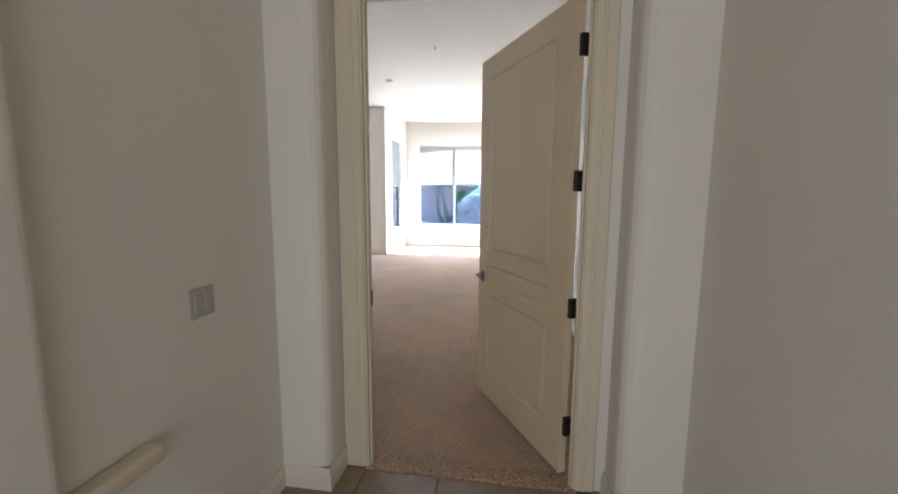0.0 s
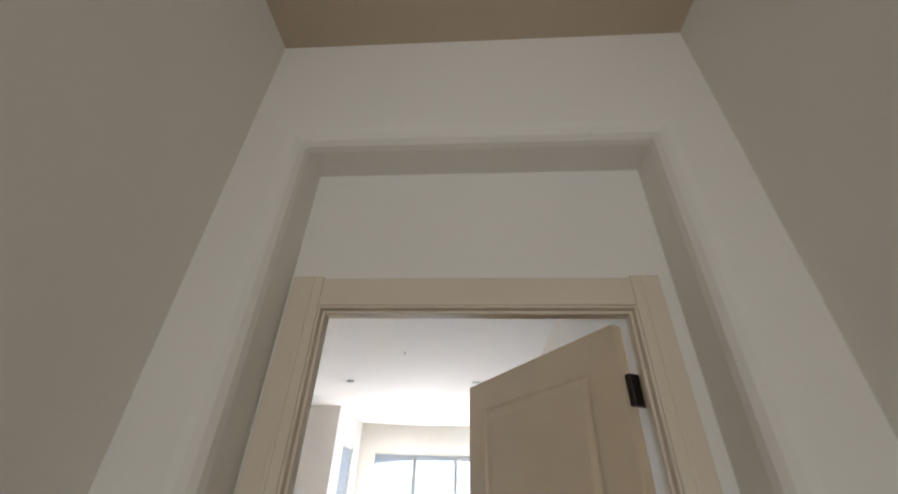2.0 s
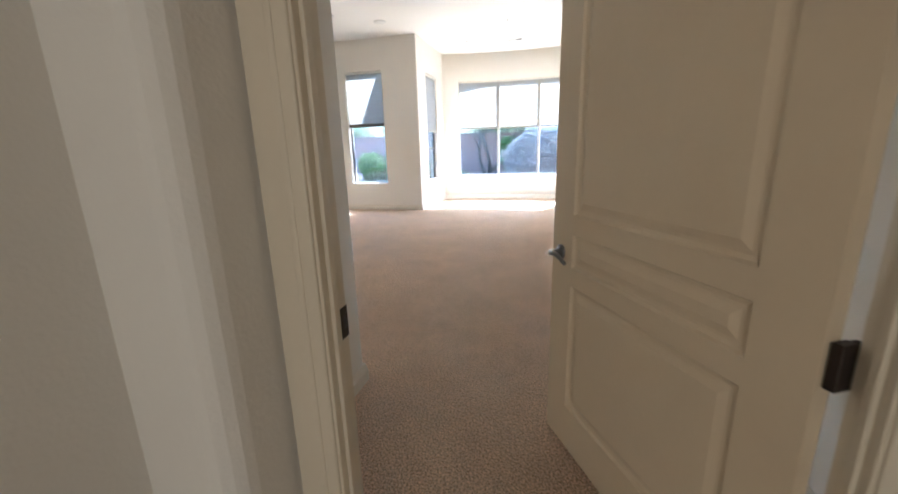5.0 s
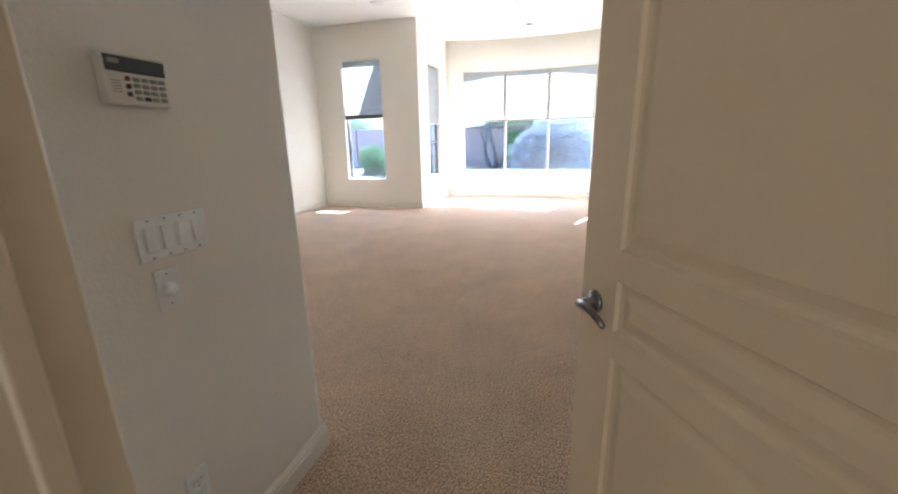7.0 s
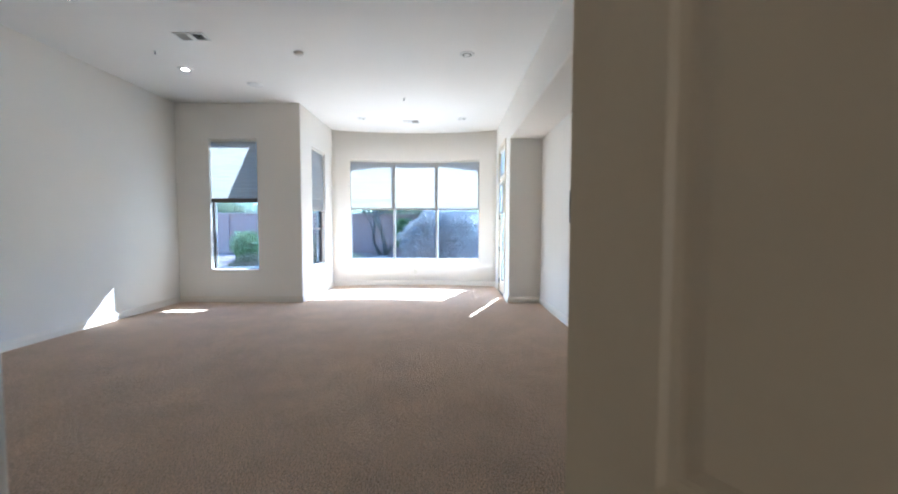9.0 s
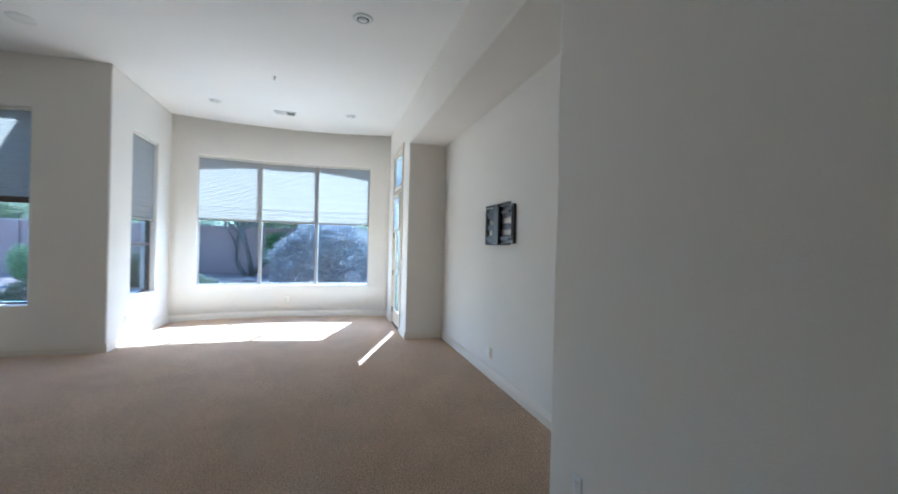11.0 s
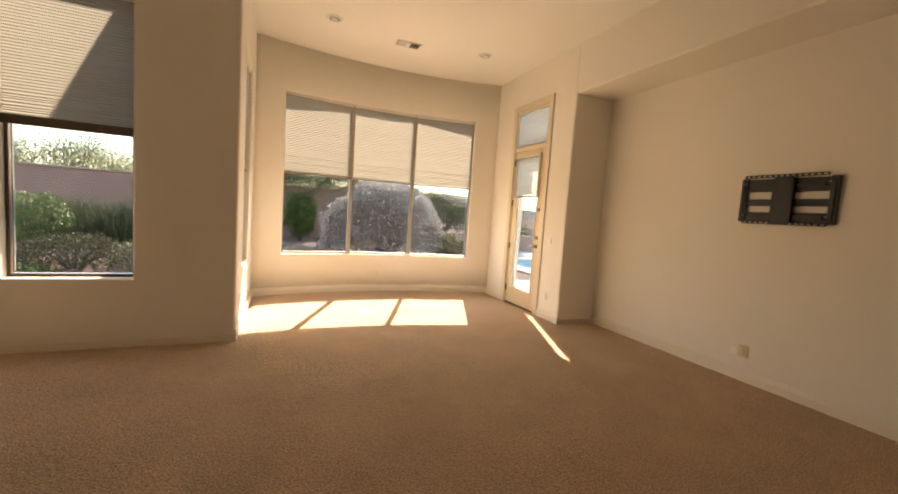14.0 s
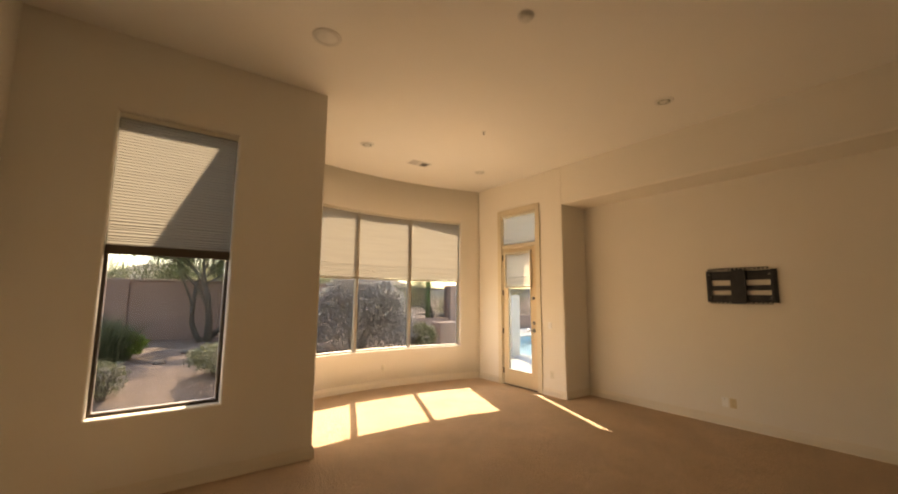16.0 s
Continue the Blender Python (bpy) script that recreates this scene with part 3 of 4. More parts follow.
# bow window: three flat units side by side
bw = empty("window_3", Matrix(), "wide bowed window of three panes in beige aluminium", "window", "", "structure")
for k in range(3):
    a0, a1 = -WA + 2 * WA * k / 3, -WA + 2 * WA * (k + 1) / 3
    p0, p1 = Vector(bow(a0, 0.11)), Vector(bow(a1, 0.11))
    w, am = (p1 - p0).length, (a0 + a1) / 2
    mid = (p0 + p1) / 2
    add_window("window_3", pose(mid.x, mid.y, 0, 0, 0, -math.degrees(am)), w - 0.004, W0 + 0.001, W1 - 0.001, "", ALU, parent=bw)
    q = mid - Vector((math.sin(am), math.cos(am), 0)) * 0.055
    add_shade(pose(q.x, q.y, 0, 0, 0, -math.degrees(am)), w - 0.035, W1 - 0.004, 1.855, "pale cellular shade half down over the bowed window")
for k in (1, 2):
    a = -WA + 2 * WA * k / 3
    p = bow(a, 0.085)
    part("mullion", boxes((-0.024, 0.024, -0.035, 0.035, W0 + 0.002, W1 - 0.002), bevel=0.004), ALU, bw).matrix_basis = pose(p.x, p.y, 0, 0, 0, -math.degrees(a))


# ---- patio door ----
def lever_set(parent, m, mat, side=1):
    """Rose and curved lever; side mirrors it."""
    bm = bmesh.new()
    lathe(bm, [(0.033, 0), (0.033, 0.006), (0.027, 0.012), (0.014, 0.014), (0.012, 0.05), (0.0125, 0.056)])
    rose = part("rose", bm, mat, parent, "", True)
    rose.matrix_basis = m
    bm = bmesh.new()
    pts = [(0, 0, 0.05), (side * 0.03, 0.006, 0.056), (side * 0.065, 0.004, 0.057), (side * 0.095, -0.008, 0.054), (side * 0.115, -0.022, 0.05)]
    tube(bm, pts, [0.012, 0.0115, 0.010, 0.009, 0.0075], 12)
    lev = part("lever", bm, mat, parent, "", True)
    lev.matrix_basis = m
    return rose


def add_patio_door():
    d = empty("door_2", pose(XR, 0, 0), "tan painted patio door with full glass and a transom", "door", "", "structure")
    y0, y1, zt = 8.475, 9.345, 3.118      # rough opening
    part("door_frame", boxes((0.0, 0.14, y0, y0 + 0.03, 0, zt), (0.0, 0.14, y1 - 0.03, y1, 0, zt), (0.0, 0.14, y0 + 0.03, y1 - 0.03, zt - 0.03, zt), (0.0, 0.14, y0 + 0.03, y1 - 0.03, 2.47, 2.53), bevel=0.002, seg=1), TRIM, d)
    part("casing", boxes((-0.02, -0.001, y0 - 0.085, y0 + 0.012, 0, zt + 0.085), (-0.02, -0.001, y1 - 0.012, y1 + 0.085, 0, zt + 0.085), (-0.02, -0.001, y0 + 0.012, y1 - 0.012, zt - 0.012, zt + 0.085), bevel=0.005), TRIM, d)
    part("threshold", boxes((-0.01, 0.2, y0 + 0.03, y1 - 0.03, -0.02, 0.018), bevel=0.005), DARKALU, d, "dark metal threshold")
    a, b = y0 + 0.034, y1 - 0.034
    st = 0.115
    leaf = part("leaf", boxes((0.012, 0.056, a, a + st, 0.02, 2.465), (0.012, 0.056, b - st, b, 0.02, 2.465), (0.012, 0.056, a + st, b - st, 0.02, 0.27), (0.012, 0.056, a + st, b - st, 2.33, 2.465), bevel=0.003, seg=1), DOORP, d)
    part("glazing_bead", boxes((0.004, 0.014, a + st - 0.012, a + st + 0.012, 0.26, 2.34), (0.004, 0.014, b - st - 0.012, b - st + 0.012, 0.26, 2.34), (0.004, 0.014, a + st + 0.012, b - st - 0.012, 0.258, 0.282), (0.004, 0.014, a + st + 0.012, b - st - 0.012, 2.318, 2.342), bevel=0.003), DOORP, leaf)
    g = part("pane", boxes((0.03, 0.036, a + st, b - st, 0.27, 2.33)), GLASS, leaf, "door glass with a grey tint that dims the view")
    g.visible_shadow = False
    g = part("pane", boxes((0.05, 0.056, a, b, 2.53, 3.088)), GLASS, d, "transom glass with a grey tint that dims the view")
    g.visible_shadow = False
    m = Matrix(((0, 0, -1, 0.012), (1, 0, 0, a + 0.062), (0, 1, 0, 0.0), (0, 0, 0, 1)))
    for z, kind in ((1.0, 1), (1.13, 0), (1.55, 0)):
        mm = m.copy()
        mm[2][3] = z
        if kind:
            lever_set(leaf, mm, PEWTER, 1)
        else:
            bm = lathe(bmesh.new(), [(0.03, 0), (0.03, 0.008), (0.022, 0.014), (0.01, 0.016), (0.01, 0.03), (0.004, 0.032)])
            part("deadbolt", bm, PEWTER, leaf, "round deadbolt turn", True).matrix_basis = mm
    for z in (0.25, 0.95, 1.65, 2.3):
        part("hinge", cyl(boxes((0.002, 0.013, b - 0.006, b + 0.02, z - 0.05, z + 0.05)), (0.0, b + 0.004, z - 0.05), (0.0, b + 0.004, z + 0.05), 0.007, seg=10), BRONZE, leaf, "dark hinge")
    return d


add_patio_door()
YD = (8.475 + 9.345) / 2
DOOR_SHADE = add_shade(pose(XR - 0.016, YD, 0, 0, 0, -90), 0.60, 2.385, 1.735, "small pale shade half down on the patio door glass", 0.08, fabric=SHEER)
# added strips that stop sun slipping past the edges of the door shade
for k in (-1, 1):
    part("side_channel", boxes((k * 0.309 - 0.008, k * 0.309 + 0.008, -0.02, 0.0195, 1.735, 2.39), bevel=0.002), IVORY, DOOR_SHADE)
add_shade(pose(XR + 0.025, YD, 0, 0, 0, -90), 0.806, 3.085, 2.5305, "pale shade drawn fully over the transom", 0.05, fabric=SHEER)


# ---- bedroom door and its casing ----
def add_casing():
    d = empty("door_1", Matrix(), "cream painted door casing with moulded edges", "door frame", "", "structure")
    for name, y0, y1 in (("hall_casing", 0.004, 0.029), ("room_casing", 0.101, 0.113)):
        w = 0.118 if y0 < 0.1 else 0.09
        bm = bmesh.new()
        for a, b, z in ((-w, 0.0, 2.489 + w), (1.113, 1.113 + w * 0.86, 2.489 + w)):
            box(bm, a, b, y0, y1, 0, z, bevel=0.005)
        box(bm, 0.0, 1.113, y0, y1, 2.489, 2.489 + w * 0.92, bevel=0.005)
        # raised outer back-band
        s = -0.004 if y0 < 0.1 else 0.004
        box(bm, -0.052, -0.034, y0 + s, y1 + s, 0, 2.489 + w - 0.002, bevel=0.004)
        box(bm, 1.147, 1.165, y0 + s, y1 + s, 0, 2.489 + w - 0.002, bevel=0.004)
        part(name, bm, TRIM, d)
    part("jamb", boxes((-0.024, 0.008, 0.012, 0.110, 0, 2.51), (1.105, 1.137, 0.012, 0.110, 0, 2.51), (0.008, 1.105, 0.012, 0.110, 2.481, 2.51), bevel=0.002, seg=1), TRIM, d)
    part("door_stop", boxes((0.008, 0.02, 0.035, 0.06, 0, 2.481), (1.093, 1.105, 0.035, 0.06, 0, 2.481), (0.02, 1.093, 0.035, 0.06, 2.469, 2.481), bevel=0.003), TRIM, d)
    bm = boxes((0.0075, 0.0105, 0.074, 0.1095, 0.905, 0.99), bevel=0.001, seg=1)
    strike = part("strike_plate", bm, BRONZE, d, "dark bronze strike plate")
    part("latch_hole", boxes((0.0102, 0.0112, 0.085, 0.1, 0.93, 0.965)), BLACKP, strike)
    return d


add_casing()
DOOR_ANGLE = 61.0
PIVOT = (1.104, 0.124, 0.0)


def add_door():
    """Three-panel leaf; built along -x from the hinge line, hall face at y = -0.045."""
    d = empty("bedroom_door", pose(*PIVOT, 0, 0, -DOOR_ANGLE), "cream painted three-panel door standing half open", "door")
    L, H, T = 1.075, 2.46, 0.045
    panels = [(0.155, 0.92, 0.22, 0.80), (0.155, 0.92, 0.875, 1.02), (0.155, 0.92, 1.10, 2.32)]
    us, zs = {0.006, L}, {0.016, H}
    holes = []
    for a, b, c, e in panels:
        holes.append((a, b, c, e))
    bm = slab(us, zs, holes, 0, -T, lambda u, dd, z: (-u, dd, z))
    leaf = part("leaf", bm, DOORP, d)
    for a, b, c, e in panels:
        bm = bmesh.new()
        # stepped moulding and raised field on both faces
        for y_face, sgn in ((-T, 1), (0, -1)):
            rings = []
            for ins, dep in ((0, 0.0), (0.008, 0.009), (0.02, 0.012), (0.03, 0.011), (0.055, 0.003), (0.062, 0.003)):
                y = y_face + sgn * dep
                rings.append([bm.verts.new((-x, y, z)) for x, z in ((a + ins, c + ins), (b - ins, c + ins), (b - ins, e - ins), (a + ins, e - ins))])
            for r, s in zip(rings, rings[1:]):
                for k in range(4):
                    bm.faces.new((r[k], r[(k + 1) % 4], s[(k + 1) % 4], s[k]))
            bm.faces.new(rings[-1])
        part("panel", bm, DOORP, leaf)
    m = Matrix(((1, 0, 0, -(L - 0.07)), (0, 0, -1, -T), (0, 1, 0, 0.93), (0, 0, 0, 1)))
    lever_set(d, m, PEWTER, 1)
    m2 = Matrix(((1, 0, 0, -(L - 0.07)), (0, 0, 1, 0.0), (0, 1, 0, 0.93), (0, 0, 0, 1)))
    lever_set(d, m2, PEWTER, 1)
    part("latch_plate", boxes((-L - 0.0015, -L + 0.001, -0.034, -0.011, 0.90, 0.96)), BRONZE, d)
    for z in (0.29, 0.94, 1.59, 2.232):
        bm = boxes((-0.012, 0.012, -0.044, -0.002, z - 0.051, z + 0.051), bevel=0.002, seg=1)
        cyl(bm, (0.003, 0.004, z - 0.052), (0.003, 0.004, z + 0.052), 0.0075, seg=12)
        part("hinge", bm, BRONZE, d, "dark bronze butt hinge")
    for o in d.children:
        if not o.name.startswith("hinge"):
            o.matrix_basis = Matrix.Translation((-0.008, -0.012, 0)) @ o.matrix_basis      # the pin stands clear of the leaf
    return d


add_door()


# ---- switches, outlets, keypad ----
def on_wall(x, y, z, rz):
    """Local x runs along the wall, y out of it, z up."""
    return pose(x, y, z, 0, 0, rz)


def plate(name, m, w, h, mat, label, category, group=""):
    ob = empty(name, m, label, category, group)
    bm = boxes((-w / 2, w / 2, 0.0005, 0.0065, -h / 2, h / 2), bevel=0.0025, seg=2)
    part("cover_plate", bm, mat, ob)
    return ob


def screw(ob, x, z, mat=GREYKEY):
    part("screw", cyl(bmesh.new(), (x, 0.006, z), (x, 0.0078, z), 0.0032, 0.0026, 10), mat, ob)


def add_switch(m, n, label, mat=PLASTIC):
    w = 0.07 if n == 1 else 0.0455 * n + 0.026
    ob = plate("light_switch", m, w, 0.114, mat, label, "light switch")
    for k in range(n):
        x = (k - (n - 1) / 2) * 0.046
        fr = part("rocker_frame", boxes((x - 0.0175, x + 0.0175, 0.006, 0.0082, -0.035, 0.035), bevel=0.001, seg=1), mat, ob)
        bm = boxes((x - 0.0155, x + 0.0155, 0.0, 0.0045, -0.032, 0.032), bevel=0.0012, seg=1)
        part("rocker", bm, mat, ob).matrix_basis = pose(0, 0.0075, 0, 3.0 if k % 2 == 0 else -3.0, 0, 0)
        screw(ob, x, 0.0485), screw(ob, x, -0.0485)
    return ob


def add_outlet(m, mat, label):
    ob = plate("wall_outlet", m, 0.07, 0.114, mat, label, "outlet")
    for z in (-0.02, 0.02):
        soc = part("socket", boxes((-0.0165, 0.0165, 0.005, 0.0085, z - 0.0145, z + 0.0145), bevel=0.004), mat, ob)
        part("slot", boxes((-0.0075, -0.0055, 0.0086, 0.0091, z - 0.001, z + 0.008), (0.0055, 0.0075, 0.0086, 0.0091, z - 0.001, z + 0.0065), (-0.002, 0.002, 0.0086, 0.0091, z - 0.010, z - 0.0065)), BLACKP, soc)
    screw(ob, 0, 0)
    return ob


KX = -0.565
EAST = -90.0     # plates on a wall that faces +x
add_switch(on_wall(KX, 0.676, 1.146, EAST), 4, "white four-gang rocker switch plate on the entry wall")
dim = plate("dimmer_switch", on_wall(KX, 0.63, 1.005, EAST), 0.07, 0.114, PLASTIC, "white rotary dimmer plate under the switches", "dimmer switch")
part("knob", lathe(bmesh.new(), [(0.019, 0.006), (0.018, 0.012), (0.014, 0.022), (0.012, 0.024)], pose(0, 0, 0, -90, 0, 0)), PLASTIC, dim, "", True)
screw(dim, 0, 0.042), screw(dim, 0, -0.042)
add_outlet(on_wall(KX, 0.594, 0.382, EAST), PLASTIC, "white duplex outlet low on the entry wall")


def add_keypad(m):
    ob = empty("alarm_keypad", m, "ivory alarm keypad with grey keys and a dark display", "keypad")
    w, h = 0.186, 0.132
    body = part("housing", boxes((-w / 2, w / 2, 0.0005, 0.03, -h / 2, h / 2), bevel=0.006, seg=3), IVORY, ob)
    scr = part("display", boxes((-w / 2 + 0.004, w / 2 - 0.006, 0.029, 0.0325, 0.018, h / 2 - 0.008), bevel=0.0015, seg=1), BLACKP, ob, "dark smoked display strip")
    part("screen", boxes((-0.036, w / 2 - 0.014, 0.0322, 0.0332, 0.024, h / 2 - 0.014)), SCREEN, scr)
    part("badge", boxes((-w / 2 + 0.012, -0.05, 0.0322, 0.0330, 0.038, 0.05)), GREYKEY, scr)
    for j in range(4):
        for i in range(4):
            x, z = -0.008 + i * 0.026, 0.003 - j * 0.0165
            part("key", boxes((x - 0.0095, x + 0.0095, 0.029, 0.0335, z - 0.0055, z + 0.0055), bevel=0.0015, seg=1), GREYKEY if not (j == 3 and i == 1) else BLACKP, ob)
    for j, mt in enumerate((REDKEY, BLACKP, BLACKP)):
        z = 0.003 - j * 0.02
        part("function_key", boxes((-0.039, -0.026, 0.029, 0.0335, z - 0.006, z + 0.006), bevel=0.0015, seg=1), mt, ob)
    bm = bmesh.new()
    for j in range(5):
        box(bm, -0.078, -0.052, 0.0296, 0.0304, -0.006 - j * 0.007, -0.0035 - j * 0.007)
    part("speaker_slots", bm, GREYKEY, ob)
    for o in ob.children_recursive:
        o.data.transform(Matrix.Diagonal((-1, 1, 1, 1)))
        o.data.flip_normals()
    return ob


add_keypad(on_wall(KX, 0.642, 1.53, EAST) @ Matrix.Diagonal((0.82, 1, 0.86, 1)))
add_switch(on_wall(-0.385, -0.663, 1.11, EAST), 2, "two-gang rocker switch plate on the hallway wall, greyed for shade", SHADEDPL)
WEST = 90.0
add_outlet(on_wall(XR, 3.395, 0.33, WEST), PLASTIC, "white duplex outlet low beside the niche corner")
add_outlet(on_wall(XN, 5.895, 0.285, WEST), ALMOND, "almond duplex outlet under the television mount")
blank = plate("cable_plate", on_wall(XN, 5.985, 0.285, WEST), 0.07, 0.114, PLASTIC, "white blank cable plate beside the outlet", "wall plate")
screw(blank, 0, 0.042), screw(blank, 0, -0.042)
add_switch(on_wall(XR, 8.22, 1.11, WEST), 1, "white single rocker switch beside the patio door")
add_outlet(on_wall(XR, 8.20, 0.33, WEST), IVORY, "ivory outlet low beside the patio door")
add_outlet(on_wall(XB, 8.42, 0.33, EAST), IVORY, "ivory outlet low on the bay side wall")
pb = bow(0.0, -0.001)
add_outlet(pose(pb.x, pb.y, 0.33, 0, 0, 180), IVORY, "ivory outlet low under the bowed window")


# ---- television mount ----
def add_tv_mount():
    ob = empty("television_mount", pose(XN, 5.73, 1.72, 0, 0, WEST), "black steel full-motion television wall mount, folded flat", "tv mount")
    for x0, x1 in ((-0.385, -0.325), (0.30, 0.355)):
        part("wall_plate", boxes((x0, x1, 0.001, 0.03, -0.20, 0.20), (x0 + 0.022, x1 - 0.018, 0.028, 0.038, -0.17, 0.17), bevel=0.003), BLACKM, ob)
    for z, h in ((0.165, 0.027), (0.105, 0.029), (-0.021, 0.031), (-0.133, 0.024), (-0.178, 0.020)):
        part("wall_rail", boxes((-0.325, 0.30, 0.004, 0.02, z - h, z + h), (-0.325, 0.30, 0.018, 0.024, z + h - 0.008, z + h), (-0.325, 0.30, 0.018, 0.024, z - h, z - h + 0.008), bevel=0.002, seg=1), BLACKM, ob)
    part("folding_arm", boxes((-0.30, 0.28, 0.024, 0.04, -0.168, -0.128), (-0.30, 0.28, 0.024, 0.04, 0.115, 0.145), bevel=0.004), BLACKM, ob)
    part("centre_plate", boxes((-0.075, 0.065, 0.045, 0.062, -0.215, 0.205), (-0.085, -0.075, 0.02, 0.062, -0.2, 0.19), (0.065, 0.075, 0.02, 0.062, -0.2, 0.19), bevel=0.003), BLACKM, ob)
    for z, x0, x1 in ((0.215, -0.31, 0.32), (-0.205, -0.33, 0.31)):
        n = 14
        bm = boxes((x0, x1, 0.03, 0.044, z + 0.007, z + 0.013), (x0, x1, 0.03, 0.044, z - 0.013, z - 0.007), bevel=0.0015, seg=1)
        for k in range(n + 1):
            x = x0 + (x1 - x0) * k / n
            box(bm, x - 0.007, x + 0.007, 0.031, 0.043, z - 0.0072, z + 0.0072)
        part("slotted_rail", bm, BLACKM, ob, "black rail with a row of slots")
    for x in (-0.32, 0.32):
        for z in (-0.14, 0.15):
            part("bolt", cyl(bmesh.new(), (x, 0.027, z), (x, 0.036, z), 0.011, 0.010, 6), PEWTER, ob)
    return ob


add_tv_mount()


# ---- ceiling fixtures ----
def add_can(x, y, lit=False):
    ob = empty("recessed_light", pose(x, y, CZ), "white recessed ceiling light, lit" if lit else "white recessed ceiling light, unlit", "ceiling light", "recessed lights")
    part("trim_ring", lathe(bmesh.new(), [(0.062, -0.002), (0.066, -0.014), (0.088, -0.010), (0.098, -0.003), (0.099, 0.0)], seg=32), WHITEM, ob, "", True)
    part("baffle", lathe(bmesh.new(), [(0.061, -0.012), (0.058, -0.004), (0.045, -0.0025), (0.02, -0.002)], seg=32), GREYKEY, ob, "", True)
    part("bulb", lathe(bmesh.new(), [(0.004, -0.022), (0.03, -0.02), (0.046, -0.014), (0.046, -0.006), (0.02, -0.004)], seg=24), BULB_ON if lit else WHITEM, ob, "frosted bulb face", True)
    return ob


add_can(-3.48, 6.336, True)
add_can(-3.47, 4.50, True)
for x, y in ((0.586, 5.807), (-1.49, 8.96), (0.626, 8.967)):
    add_can(x, y)


def add_vent(x, y, rz=0.0):
    ob = empty("ceiling_vent", pose(x, y, CZ, 0, 0, rz), "white stamped ceiling air register", "air vent", "ceiling vents")
    w, h = 0.36, 0.20
    part("frame", frame_bars(bmesh.new(), w, -h / 2, h / 2, 0.025, 0.012, ((-0.03, 0.03, -h / 2 + 0.025, h / 2 - 0.025),)), WHITEM, ob).matrix_basis = pose(0, 0, -0.006, 90, 0, 0)
    # near-black sheet painted as the shade inside the duct
    part("backing", boxes((-w / 2 + 0.02, w / 2 - 0.02, -h / 2 + 0.02, h / 2 - 0.02, -0.003, -0.001)), GRILLE, ob)
    for sx in (-1, 1):
        for k in range(5):
            y_ = -h / 2 + 0.04 + k * 0.03
            x0, x1 = (0.03, w / 2 - 0.025) if sx > 0 else (-w / 2 + 0.025, -0.03)
            sl = part("slat", boxes((x0, x1, -0.008, 0.008, -0.001, 0.001)), WHITEM, ob)
            sl.matrix_basis = pose(0, y_, -0.008, sx * 40, 0, 0)
    return ob


add_vent(-0.464, 9.203)
add_vent(-2.75, 5.34)
spk = empty("ceiling_speaker", pose(-2.773, 6.964, CZ), "white round ceiling loudspeaker grille", "speaker")
part("rim", lathe(bmesh.new(), [(0.10, -0.003), (0.105, -0.010), (0.118, -0.007), (0.12, 0.0)], seg=40), WHITEM, spk, "", True)
part("grille", lathe(bmesh.new(), [(0.02, -0.0085), (0.07, -0.0075), (0.103, -0.004), (0.103, -0.001)], seg=40), WHITEM, spk, "fine metal mesh", True)
smk = empty("smoke_detector", pose(-1.628, 5.788, CZ), "white round smoke detector on the ceiling", "smoke detector")
part("base", lathe(bmesh.new(), [(0.03, -0.012), (0.062, -0.011), (0.066, -0.004), (0.066, 0.0)], seg=32), WHITEM, smk, "", True)
part("cover", lathe(bmesh.new(), [(0.02, -0.034), (0.04, -0.032), (0.052, -0.022), (0.056, -0.012), (0.03, -0.011)], seg=32), WHITEM, smk, "", True)
for x, y in ((-0.45, 7.63), (-0.42, 4.2), (-3.49, 5.75)):
    sp = empty("fire_sprinkler", pose(x, y, CZ), "small pendant fire sprinkler head on the ceiling", "sprinkler", "sprinklers")
    part("escutcheon", lathe(bmesh.new(), [(0.008, -0.008), (0.022, -0.005), (0.026, 0.0)], seg=20), WHITEM, sp, "", True)
    part("head", lathe(bmesh.new(), [(0.014, -0.036), (0.014, -0.033), (0.004, -0.032), (0.006, -0.015), (0.008, -0.007)], seg=12), PEWTER, sp, "", True)


# ---- outdoors ----
def ground_height(x, y):
    """Flat at the house, rising a little towards the garden wall."""
    s = min(1.0, max(0.0, (y - 10.6) / 2.6))
    t = min(1.0, max(0.0, (3.2 - x) / 1.2)) if y < 60 else 1.0
    lump = 0.05 * noise.noise((x * 0.5, y * 0.5, 0)) + 0.02 * noise.noise((x * 1.7, y * 1.7, 3))
    return -0.13 + 0.33 * s * s * (3 - 2 * s) * t + lump * s * t


